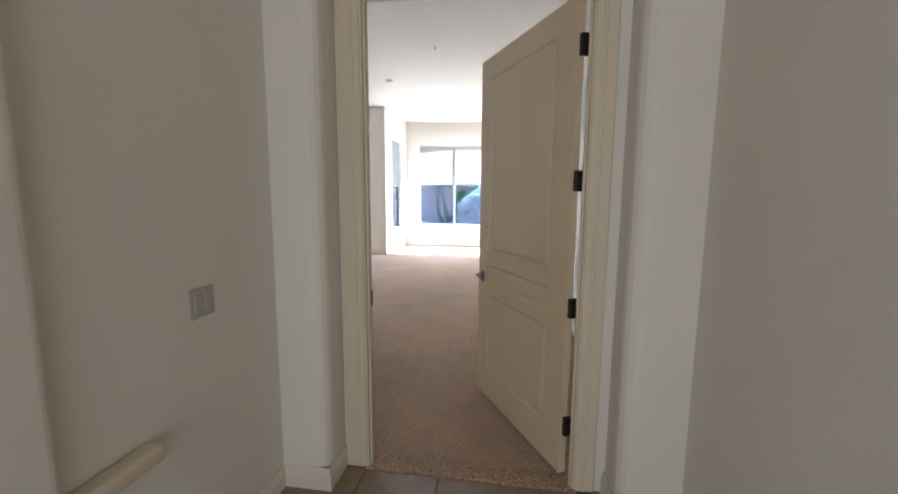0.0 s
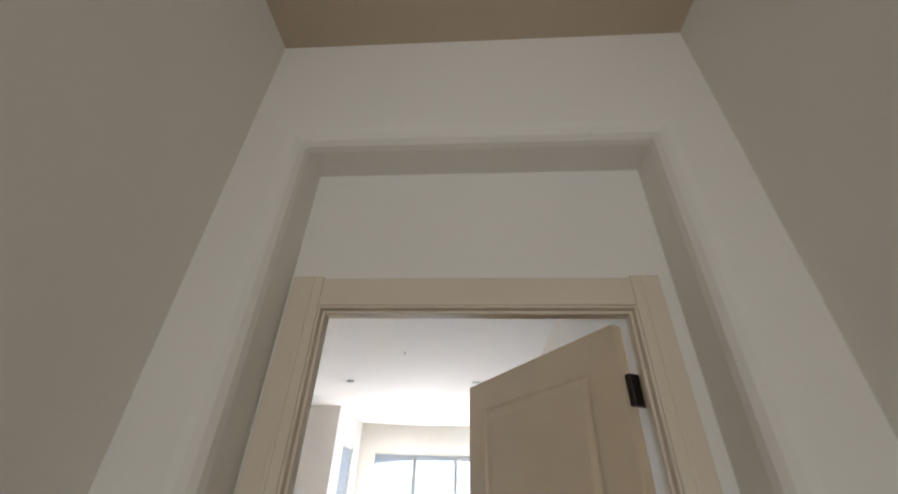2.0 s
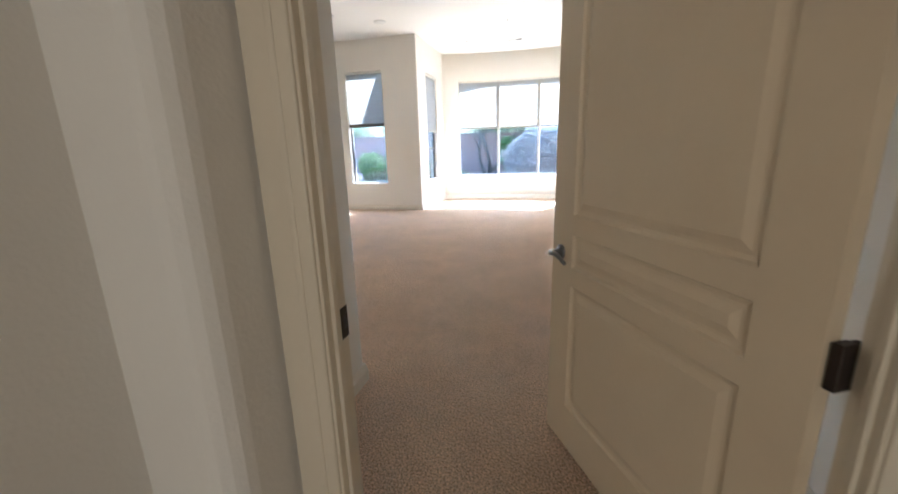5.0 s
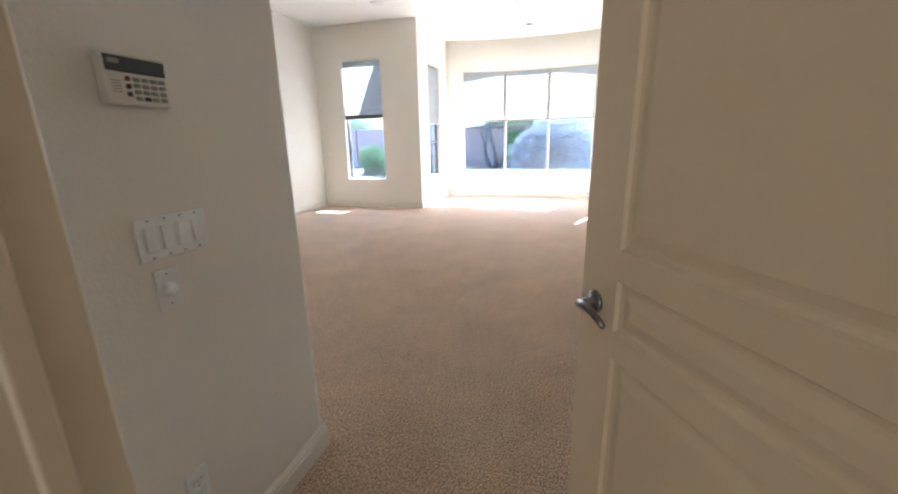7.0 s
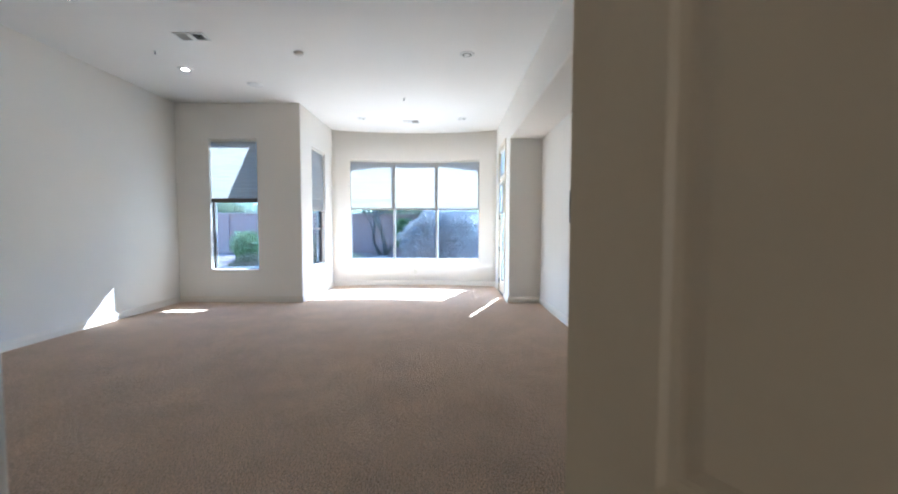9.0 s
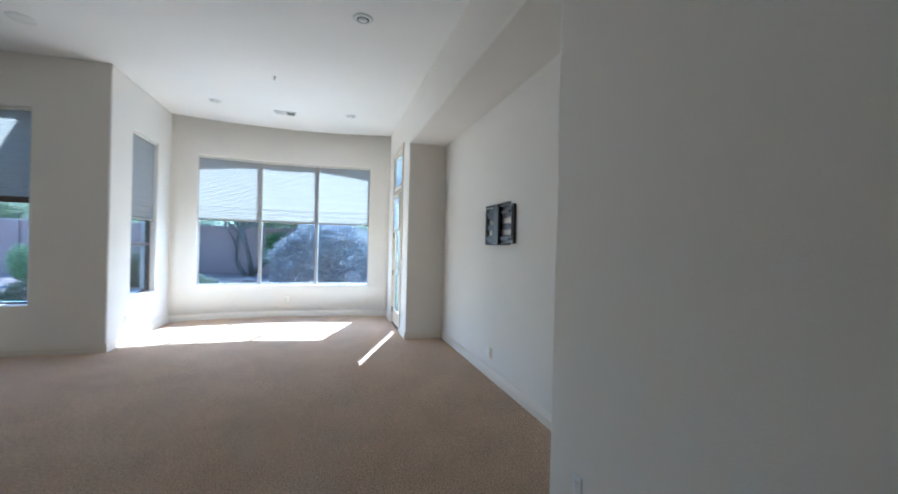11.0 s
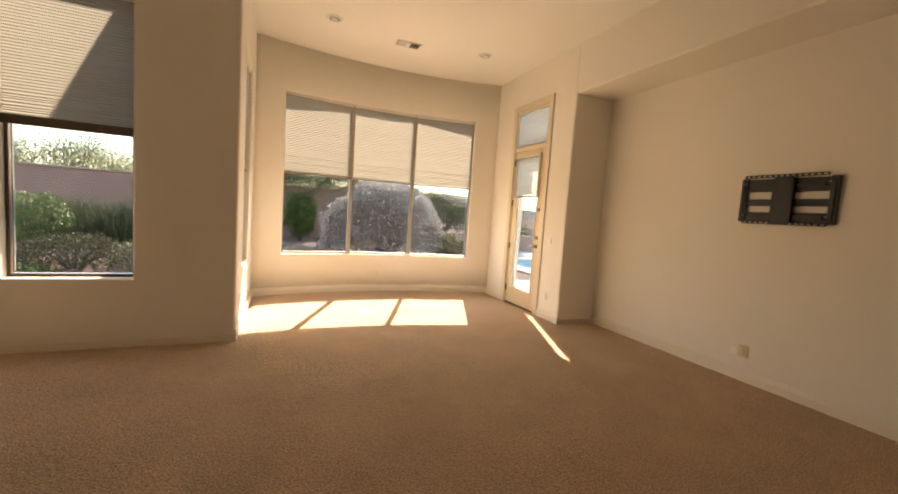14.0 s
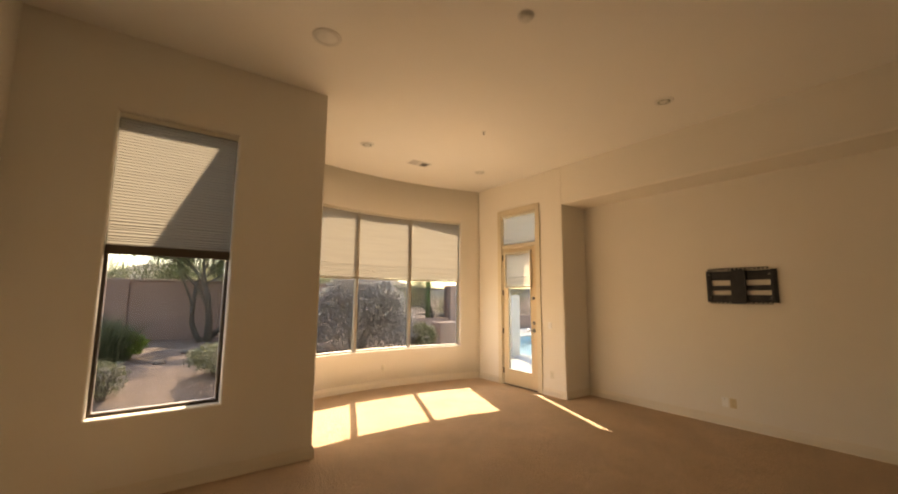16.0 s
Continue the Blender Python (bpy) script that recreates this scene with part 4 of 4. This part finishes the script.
def add_ground():
    near = [k * 0.5 for k in range(-44, 57)]
    far = [40, 60, 100, 200, 500, 1500, 4000]
    xs = [-f for f in far[::-1]] + near + far
    ys = [-4000, -1500, -400, -100, -40] + [k * 0.5 for k in range(-24, 57)] + far
    vs = [(x, y, ground_height(x, y)) for y in ys for x in xs]
    n = len(xs)
    fs = [(j * n + i, j * n + i + 1, (j + 1) * n + i + 1, (j + 1) * n + i) for j in range(len(ys) - 1) for i in range(n - 1)]
    px = lambda f: (vs[f[0]][0] + vs[f[2]][0]) / 2
    py = lambda f: (vs[f[0]][1] + vs[f[2]][1]) / 2
    fs = [f for f in fs if not (4.5 < px(f) < 11.5 and 9.5 < py(f) < 16.5)]      # the pool basin
    me = bpy.data.meshes.new("ground")
    me.from_pydata(vs, [], fs)
    me.materials.append(GRAVEL)
    me.polygons.foreach_set("use_smooth", [True] * len(fs))
    return tagged(new("ground", me), "pinkish tan desert gravel yard", "ground", "", "structure")


add_ground()
setting("patio_deck", slab([1.72, 16.0], [2.0, 18.0], [(4.9, 11.0, 9.7, 16.0), (1.0, 4.3, 11.6, 19.0)], -0.2, -0.06, lambda u, d, z: (u, z, d)), DECK, "pale textured concrete pool deck", "deck")
pool = empty("swimming_pool", Matrix(), "blue swimming pool sunk in the pale deck", "pool", "", "structure")
part("basin", boxes((4.7, 4.9, 9.5, 16.2, -1.3, -0.21), (11.0, 11.2, 9.5, 16.2, -1.3, -0.21), (4.9, 11.0, 9.5, 9.7, -1.3, -0.21), (4.9, 11.0, 16.0, 16.2, -1.3, -0.21), (4.7, 11.2, 9.5, 16.2, -1.4, -1.3)), WATER, pool)
part("water", boxes((4.9, 11.0, 9.7, 16.0, -0.4, -0.15)), WATER, pool, "still clear blue water")


def add_garden_wall():
    w = empty("garden_wall", Matrix(), "pink stucco garden wall with a paler cap", "wall", "", "structure")
    bm = boxes((-30, 3.2, 19.0, 19.2, -0.2, 1.98), bevel=0.01)
    for x in (-22, -16, -10, -4.6, 0.6):
        box(bm, x - 0.2, x + 0.2, 18.93, 19.27, -0.2, 2.0, bevel=0.01)
    part("wall_body", bm, STUCCO, w)
    part("cap", boxes((-30, 3.25, 18.95, 19.25, 1.985, 2.05), bevel=0.015), CAPST, w)
    w2 = empty("garden_wall", Matrix(), "pink stucco side wall of the yard", "wall", "", "structure")
    part("wall_body", boxes((-30.2, -30, -12, 19.2, -0.2, 1.98)), STUCCO, w2)
    low = empty("low_garden_wall", Matrix(), "low pink stucco wall under an iron fence", "wall", "", "structure")
    part("wall_body", boxes((3.2, 30, 19.0, 19.2, -0.2, 0.62), bevel=0.01), STUCCO, low)
    part("pilaster", boxes((3.0, 3.5, 18.85, 19.35, -0.2, 2.1), (7.3, 7.75, 18.85, 19.35, -0.2, 2.1), bevel=0.015), STUCCO, low)
    bl = empty("garden_pedestal", pose(3.85, 14.4, -0.13), "low pink stucco pedestal at the edge of the yard", "pedestal")
    part("body", boxes((-0.4, 0.4, -0.25, 0.25, 0.0, 0.9), bevel=0.03), CAPST, bl)
    col = empty("patio_column", pose(4.6, 12.2, -0.07), "pale stucco pillar beside the pool", "pillar")
    part("shaft", boxes((-0.17, 0.17, -0.17, 0.17, 0.0, 1.7), bevel=0.02), DECK, col)


add_garden_wall()


def add_fence():
    f = empty("iron_fence", pose(0, 19.1, 0), "dark wrought-iron fence of thin upright bars", "fence", "", "structure")
    part("rail", boxes((3.5, 24, -0.02, 0.02, 0.78, 0.82)), IRON, f)
    part("rail", boxes((3.5, 24, -0.02, 0.02, 1.88, 1.92)), IRON, f)
    me = to_mesh("bar", boxes((-0.016, 0.016, -0.012, 0.012, 0.615, 2.05)), IRON)
    x = 3.6
    while x < 24:
        b = new("bar", me)
        b.parent = f
        b.location.x = x
        x += 0.125
    return f


add_fence()


def leaves(rng, centers, size, spread, flat=0.0):
    """Small folded leaf quads scattered round the centres; returns vertices and faces."""
    n = len(centers)
    c = np.asarray(centers) + rng.normal(0, spread, (n, 3))
    a, b = rng.normal(0, 1, (n, 3)), rng.normal(0, 1, (n, 3))
    a[:, 2] *= 1 - flat
    a /= np.linalg.norm(a, axis=1)[:, None]
    b -= (a * b).sum(1)[:, None] * a
    b /= np.linalg.norm(b, axis=1)[:, None]
    s = size * rng.uniform(0.6, 1.35, (n, 1))
    v = np.stack([c - a * s, c - b * s * 0.42, c + a * s, c + b * s * 0.42], 1).reshape(-1, 3)
    f = np.arange(4 * n).reshape(-1, 4)
    return v, f


def leaf_part(name, v, f, mat, parent, label=""):
    me = bpy.data.meshes.new(name)
    me.from_pydata(v.tolist(), [], f.tolist())
    me.materials.append(mat)
    ob = new(name, me)
    ob.parent = parent
    return tagged(ob, label, kind="stuff") if label else ob


def add_bush(x, y, rx, ry, h, count, size, mat, label, seed, name="shrub", stems=14, under=0.12, mat2=None, dome=False):
    """A rounded desert shrub: stems from the ground and a ragged shell of leaves with gaps."""
    rng = np.random.default_rng(seed)
    ob = empty(name, pose(x, y, ground_height(x, y)), label, "shrub")
    bm = bmesh.new()
    for k in range(stems):
        an, r = rng.uniform(0, 2 * math.pi), rng.uniform(0.25, 0.8)
        ex, ey, ez = math.cos(an) * rx * r, math.sin(an) * ry * r, h * rng.uniform(0.5, 0.85)
        tube(bm, [(ex * 0.06, ey * 0.06, -0.06), (ex * 0.4, ey * 0.4, ez * 0.45), (ex, ey, ez)], [0.022, 0.014, 0.006], 5)
    part("stems", bm, BARK, ob)
    d = rng.normal(0, 1, (count, 3))
    d /= np.linalg.norm(d, axis=1)[:, None]
    if dome:
        d[:, 2] = np.abs(d[:, 2]) * 2 - 1      # fuller at the foot
        d[:, :2] *= (np.maximum(0, 1 - ((d[:, 2] + 1) / 2) ** 2.3) ** 0.43 / np.maximum(1e-6, np.linalg.norm(d[:, :2], axis=1)))[:, None]
    lump = np.array([0.86 + (0.14 if count > 10000 else 0.26) * noise.noise((p[0] * 2.3 + seed, p[1] * 2.3, p[2] * 2.3)) + 0.10 * noise.noise((p[0] * 6, p[1] * 6 + seed, p[2] * 6)) for p in d])
    rad = lump * rng.uniform(0.62, 1.06, count) ** 0.5
    c = np.stack([d[:, 0] * rx * rad, d[:, 1] * ry * rad, h * under + (d[:, 2] * 0.5 * rad + 0.5) * h * (1 - under)], 1)
    keep = c[:, 2] > 0.03
    v, f = leaves(rng, c[keep], size, 0.02)
    leaf_part("crown", v, f, mat, ob)
    if mat2:
        # upper half only: real blossoms, and sparkle tips as painted sunlight
        pick = (d[:, 2] > -0.1) & (rng.uniform(0, 1, count) < (0.4 if dome else 0.25))
        v, f = leaves(rng, c[pick] * 1.01, size * 0.9, 0.02)
        leaf_part("leaf_tips" if mat2 is SPARKLE else "blossoms", v, f, mat2, ob, "pale leaf tips coloured as sunlit sparkle" if mat2 is SPARKLE else "pale yellow blossoms")
    return ob


def add_tree(x, y, h, spread, seed, mat, label, count=7000, trunks=3, leaf=0.035, leans=None, girth=0.13, low=0.0, fluff=0.16):
    """A low-forking desert tree: leaning trunks, crooked limbs, twigs and a thin crown of small leaves."""
    rng = np.random.default_rng(seed)
    ob = empty("desert_tree", pose(x, y, ground_height(x, y)), label, "tree")
    bm, tips = bmesh.new(), []

    def limb(p, d, length, r, depth):
        pts, radii, n = [p], [r], 5
        q = p.copy()
        for k in range(n):
            d = (d + Vector(rng.normal(0, 0.16, 3)) + Vector((0, 0, 0.05))).normalized()
            q = q + d * (length / n)
            pts.append(q.copy()), radii.append(r * (1 - 0.45 * (k + 1) / n))
            if depth >= 2:
                tips.append(q.copy())
        tube(bm, pts, radii, 8 if depth == 0 else 5)
        if depth < 3:
            for k in range(3 if depth else 4):
                nd = (d + Vector(rng.normal(0, 0.62, 3)) * Vector((1, 1, 0.55))).normalized()
                start = pts[-1] if k < 2 else pts[-2 - (k % 2)]
                limb(start.copy(), nd, length * rng.uniform(0.55, 0.8), radii[-1] * 0.8, depth + 1)

    for k in range(trunks):
        an = 2 * math.pi * (k + rng.uniform(-0.2, 0.2)) / trunks
        way = Vector(leans[k]) if leans else Vector((math.cos(an) * spread, math.sin(an) * spread, 1))
        limb(Vector((0.1 * math.cos(an), 0.1 * math.sin(an), -0.1)), way.normalized(), h * 0.42, girth if k else girth * 1.3, 0)
    part("trunk", bm, BARK, ob, "", True)
    t = np.array([tuple(p) for p in tips if p.z > low])
    c = t[rng.integers(0, len(t), count)]
    v, f = leaves(rng, c, leaf, fluff)
    leaf_part("crown", v, f, mat, ob)
    return ob


def add_spears(x, y, r, h, count, mat, label, seed, name="spear_plant", lean=0.5, width=0.024):
    """A clump of upright pointed blades."""
    rng = np.random.default_rng(seed)
    ob = empty(name, pose(x, y, ground_height(x, y) - 0.02), label, "plant")
    vs, fs = [], []
    for k in range(count):
        an, rr = rng.uniform(0, 2 * math.pi), r * math.sqrt(rng.uniform(0, 1))
        bx, by, hh = rr * math.cos(an), rr * math.sin(an), h * rng.uniform(0.5, 1.1) * (1.05 - 0.35 * (rr / r) ** 2)
        lx, ly = rng.normal(0, lean * 0.4) + bx / max(r, 0.01) * lean * 0.4, rng.normal(0, lean * 0.4) + by / max(r, 0.01) * lean * 0.4
        wa = rng.uniform(0, math.pi)
        ux, uy = math.cos(wa) * width, math.sin(wa) * width
        i = len(vs)
        for s, ww in ((0.0, 0.7), (0.5, 1.0), (0.85, 0.6)):
            ox, oy = bx + lx * hh * s * s, by + ly * hh * s * s
            vs += [(ox - ux * ww, oy - uy * ww, hh * s), (ox + ux * ww, oy + uy * ww, hh * s)]
        vs.append((bx + lx * hh, by + ly * hh, hh))
        fs += [(i, i + 1, i + 3, i + 2), (i + 2, i + 3, i + 5, i + 4), (i + 4, i + 5, i + 6)]
    me = bpy.data.meshes.new("blades")
    me.from_pydata(vs, [], fs)
    me.materials.append(mat)
    b = new("blades", me)
    b.parent = ob
    return ob


# the yard seen through the windows
add_bush(0.32, 13.3, 1.68, 1.5, 1.98, 40000, 0.034, SAGE, "large rounded dusty grey sage shrub behind the bowed window", 11, stems=40, under=0.02, mat2=SPARKLE, dome=True)
add_bush(1.95, 12.9, 0.45, 0.55, 0.75, 2200, 0.04, SAGEG, "grey-green shrub at the foot of the large sage", 12)
add_bush(-1.45, 17.6, 0.55, 0.55, 1.75, 5200, 0.05, GREEN, "dense dark green shrub by the garden wall", 13, under=0.03)
add_tree(-2.5, 17.9, 4.7, 0.55, 21, MESQ, "mesquite tree with dark crooked forked trunks", 24000, leaf=0.05, leans=((-0.28, -0.15, 1), (0.7, -0.15, 0.85), (-0.85, -0.2, 0.95)), girth=0.085, low=1.6)
add_spears(-5.2, 14.8, 1.05, 1.0, 2400, SPEAR, "dense clump of dark green spear-leaved plants", 31, lean=0.6, width=0.013)
add_spears(-6.6, 15.2, 0.8, 1.05, 1500, SPEAR, "clump of dark green spear-leaved plants by the wall", 32, lean=0.6, width=0.013)
add_bush(-4.15, 15.0, 0.35, 0.35, 0.6, 700, 0.055, LIME, "small bright green leafy shrub", 14, stems=6)
add_bush(-6.15, 13.2, 0.52, 0.5, 1.15, 1900, 0.035, GREEN, "flowering shrub with pale yellow blossoms", 15, mat2=BLOSSOM)
add_bush(-5.2, 12.1, 1.0, 0.6, 0.62, 4200, 0.028, DRYG, "low dark dry shrub under the tall window", 16, under=0.0, dome=True)
add_bush(-4.3, 11.8, 0.33, 0.3, 0.62, 800, 0.026, SAGEG, "small upright shrub with pale silvery leaves", 19, stems=16, under=0.0)
add_bush(-5.9, 11.4, 0.8, 0.5, 0.32, 1800, 0.035, GREEN, "low green ground cover beside the house", 17, under=0.0)
add_bush(-2.75, 12.3, 0.55, 0.5, 0.6, 2600, 0.03, SAGEG, "small dry grey-green shrub on the gravel", 18)
for k, (x, y) in enumerate(((-0.6, 11.9), (0.1, 11.8), (-0.25, 12.2), (-1.3, 12.4))):
    add_spears(x, y, 0.16, 0.36, 70, STRAW, "small tuft of dry straw-coloured grass", 40 + k, "grass_tuft", 0.8, 0.006)



def add_rock(x, y, s, seed):
    rng = np.random.default_rng(seed)
    bm = bmesh.new()
    bmesh.ops.create_icosphere(bm, subdivisions=2, radius=1.0)
    for v in bm.verts:
        k = 1 + 0.28 * noise.noise(v.co * 1.4 + Vector((seed, 0, 0))) + 0.1 * noise.noise(v.co * 4)
        v.co = Vector((v.co.x * s * k * 1.2, v.co.y * s * k, v.co.z * s * k * 0.55))
    ob = tagged(part("landscape_rock", bm, ROCK), "rough tan landscape stone lying on the gravel", "rock", "garden stones")
    ob.matrix_basis = pose(x, y, ground_height(x, y) + s * 0.2, 0, 0, rng.uniform(0, 360))
    return ob


for k, (x, y, s) in enumerate(((-3.0, 15.4, 0.16), (-2.6, 15.2, 0.12), (-2.1, 15.5, 0.18), (-1.7, 13.6, 0.10), (-0.9, 12.9, 0.09), (-3.6, 13.9, 0.11), (-4.4, 13.2, 0.08), (2.9, 13.6, 0.13), (2.5, 12.2, 0.08))):
    add_rock(x, y, s, 70 + k)

# beyond the garden wall
for k, (x, y, h) in enumerate(((-4.6, 22.6, 3.3), (-2.0, 24.0, 3.3), (-7.8, 22.6, 3.5), (-10.5, 23.4, 3.8), (-13.0, 22.5, 3.6), (1.6, 22.8, 3.2), (5.5, 23.5, 3.0), (-6.5, 26, 3.2), (-14, 25, 3.8), (3.5, 25, 3.6), (-1.5, 28, 3.2), (14, 30, 4.0), (-20, 27, 3.6), (20, 28, 3.5))):
    add_tree(x, y, h, 0.75, 50 + k, PALO if k % 3 else MESQ, "pale green palo verde tree beyond the garden wall", 16000, 3, 0.04, fluff=0.38)


def add_house(x, y, w, d, h, label):
    ob = empty("neighbour_house", pose(x, y, ground_height(x, y) - 0.05), label, "house")
    part("wall", boxes((-w / 2, w / 2, -d / 2, d / 2, 0, h)), STUCCO, ob)
    bm = bmesh.new()
    a = [bm.verts.new(p) for p in ((-w / 2 - 0.5, -d / 2 - 0.5, h + 0.002), (w / 2 + 0.5, -d / 2 - 0.5, h + 0.002), (w / 2 + 0.5, d / 2 + 0.5, h + 0.002), (-w / 2 - 0.5, d / 2 + 0.5, h + 0.002))]
    b = [bm.verts.new(p) for p in ((-w / 2 + d / 2, 0, h + d * 0.2), (w / 2 - d / 2, 0, h + d * 0.2))]
    bm.faces.new((a[0], a[1], b[1], b[0])), bm.faces.new((a[2], a[3], b[0], b[1])), bm.faces.new((a[1], a[2], b[1])), bm.faces.new((a[3], a[0], b[0])), bm.faces.new(a)
    part("roof", bm, ROOFM, ob, "brown tiled hip roof")
    return ob


add_house(-2.0, 48, 14, 9, 2.4, "low tan house with a tiled roof beyond the wall")
add_house(22, 60, 16, 9, 2.4, "low tan house far beyond the fence")
cactus = empty("saguaro_cactus", pose(11.4, 27.0, 0.1), "tall ribbed green saguaro cactus beyond the fence", "cactus")
part("stem", tube(bmesh.new(), [(0, 0, -0.1), (0, 0, 1.2), (0, 0, 2.5), (0, 0, 2.65)], [0.15, 0.18, 0.16, 0.06], 14), GREEN, cactus, "", True)


def add_hills():
    rng = np.random.default_rng(5)
    bm, n = bmesh.new(), 90
    lo, hi = [], []
    for k in range(n + 1):
        a = math.pi * (0.02 + 0.96 * k / n)
        x, y = 1500 * math.cos(a), 1500 * math.sin(a)
        z = 18 + 36 * (0.5 + noise.noise((k * 0.11, 0, 0))) + 12 * noise.noise((k * 0.5, 4, 0))
        lo.append(bm.verts.new((x, y, -5))), hi.append(bm.verts.new((x * 1.1, y * 1.1, max(12, z))))
    for k in range(n):
        bm.faces.new((lo[k], lo[k + 1], hi[k + 1], hi[k]))
    return tagged(part("backdrop_hills", bm, HILL), "low hazy desert hills on the horizon", "hills", "", "structure")


add_hills()

# ---- hall tiles, laid in rows ----
hall_floor = empty("hall_floor", Matrix(), "tan ceramic tile floor of the hallway", "floor", "", "structure")
tile_me = to_mesh("tile", boxes((-0.203, 0.203, -0.203, 0.203, -0.012, 0.0), bevel=0.003, seg=1), TILE)
for j in range(14):
    for i in range(-1, 4):
        t = new("tile", tile_me)
        t.parent = hall_floor
        t.location = (0.205 + i * 0.412, -0.21 - j * 0.412, 0.0)
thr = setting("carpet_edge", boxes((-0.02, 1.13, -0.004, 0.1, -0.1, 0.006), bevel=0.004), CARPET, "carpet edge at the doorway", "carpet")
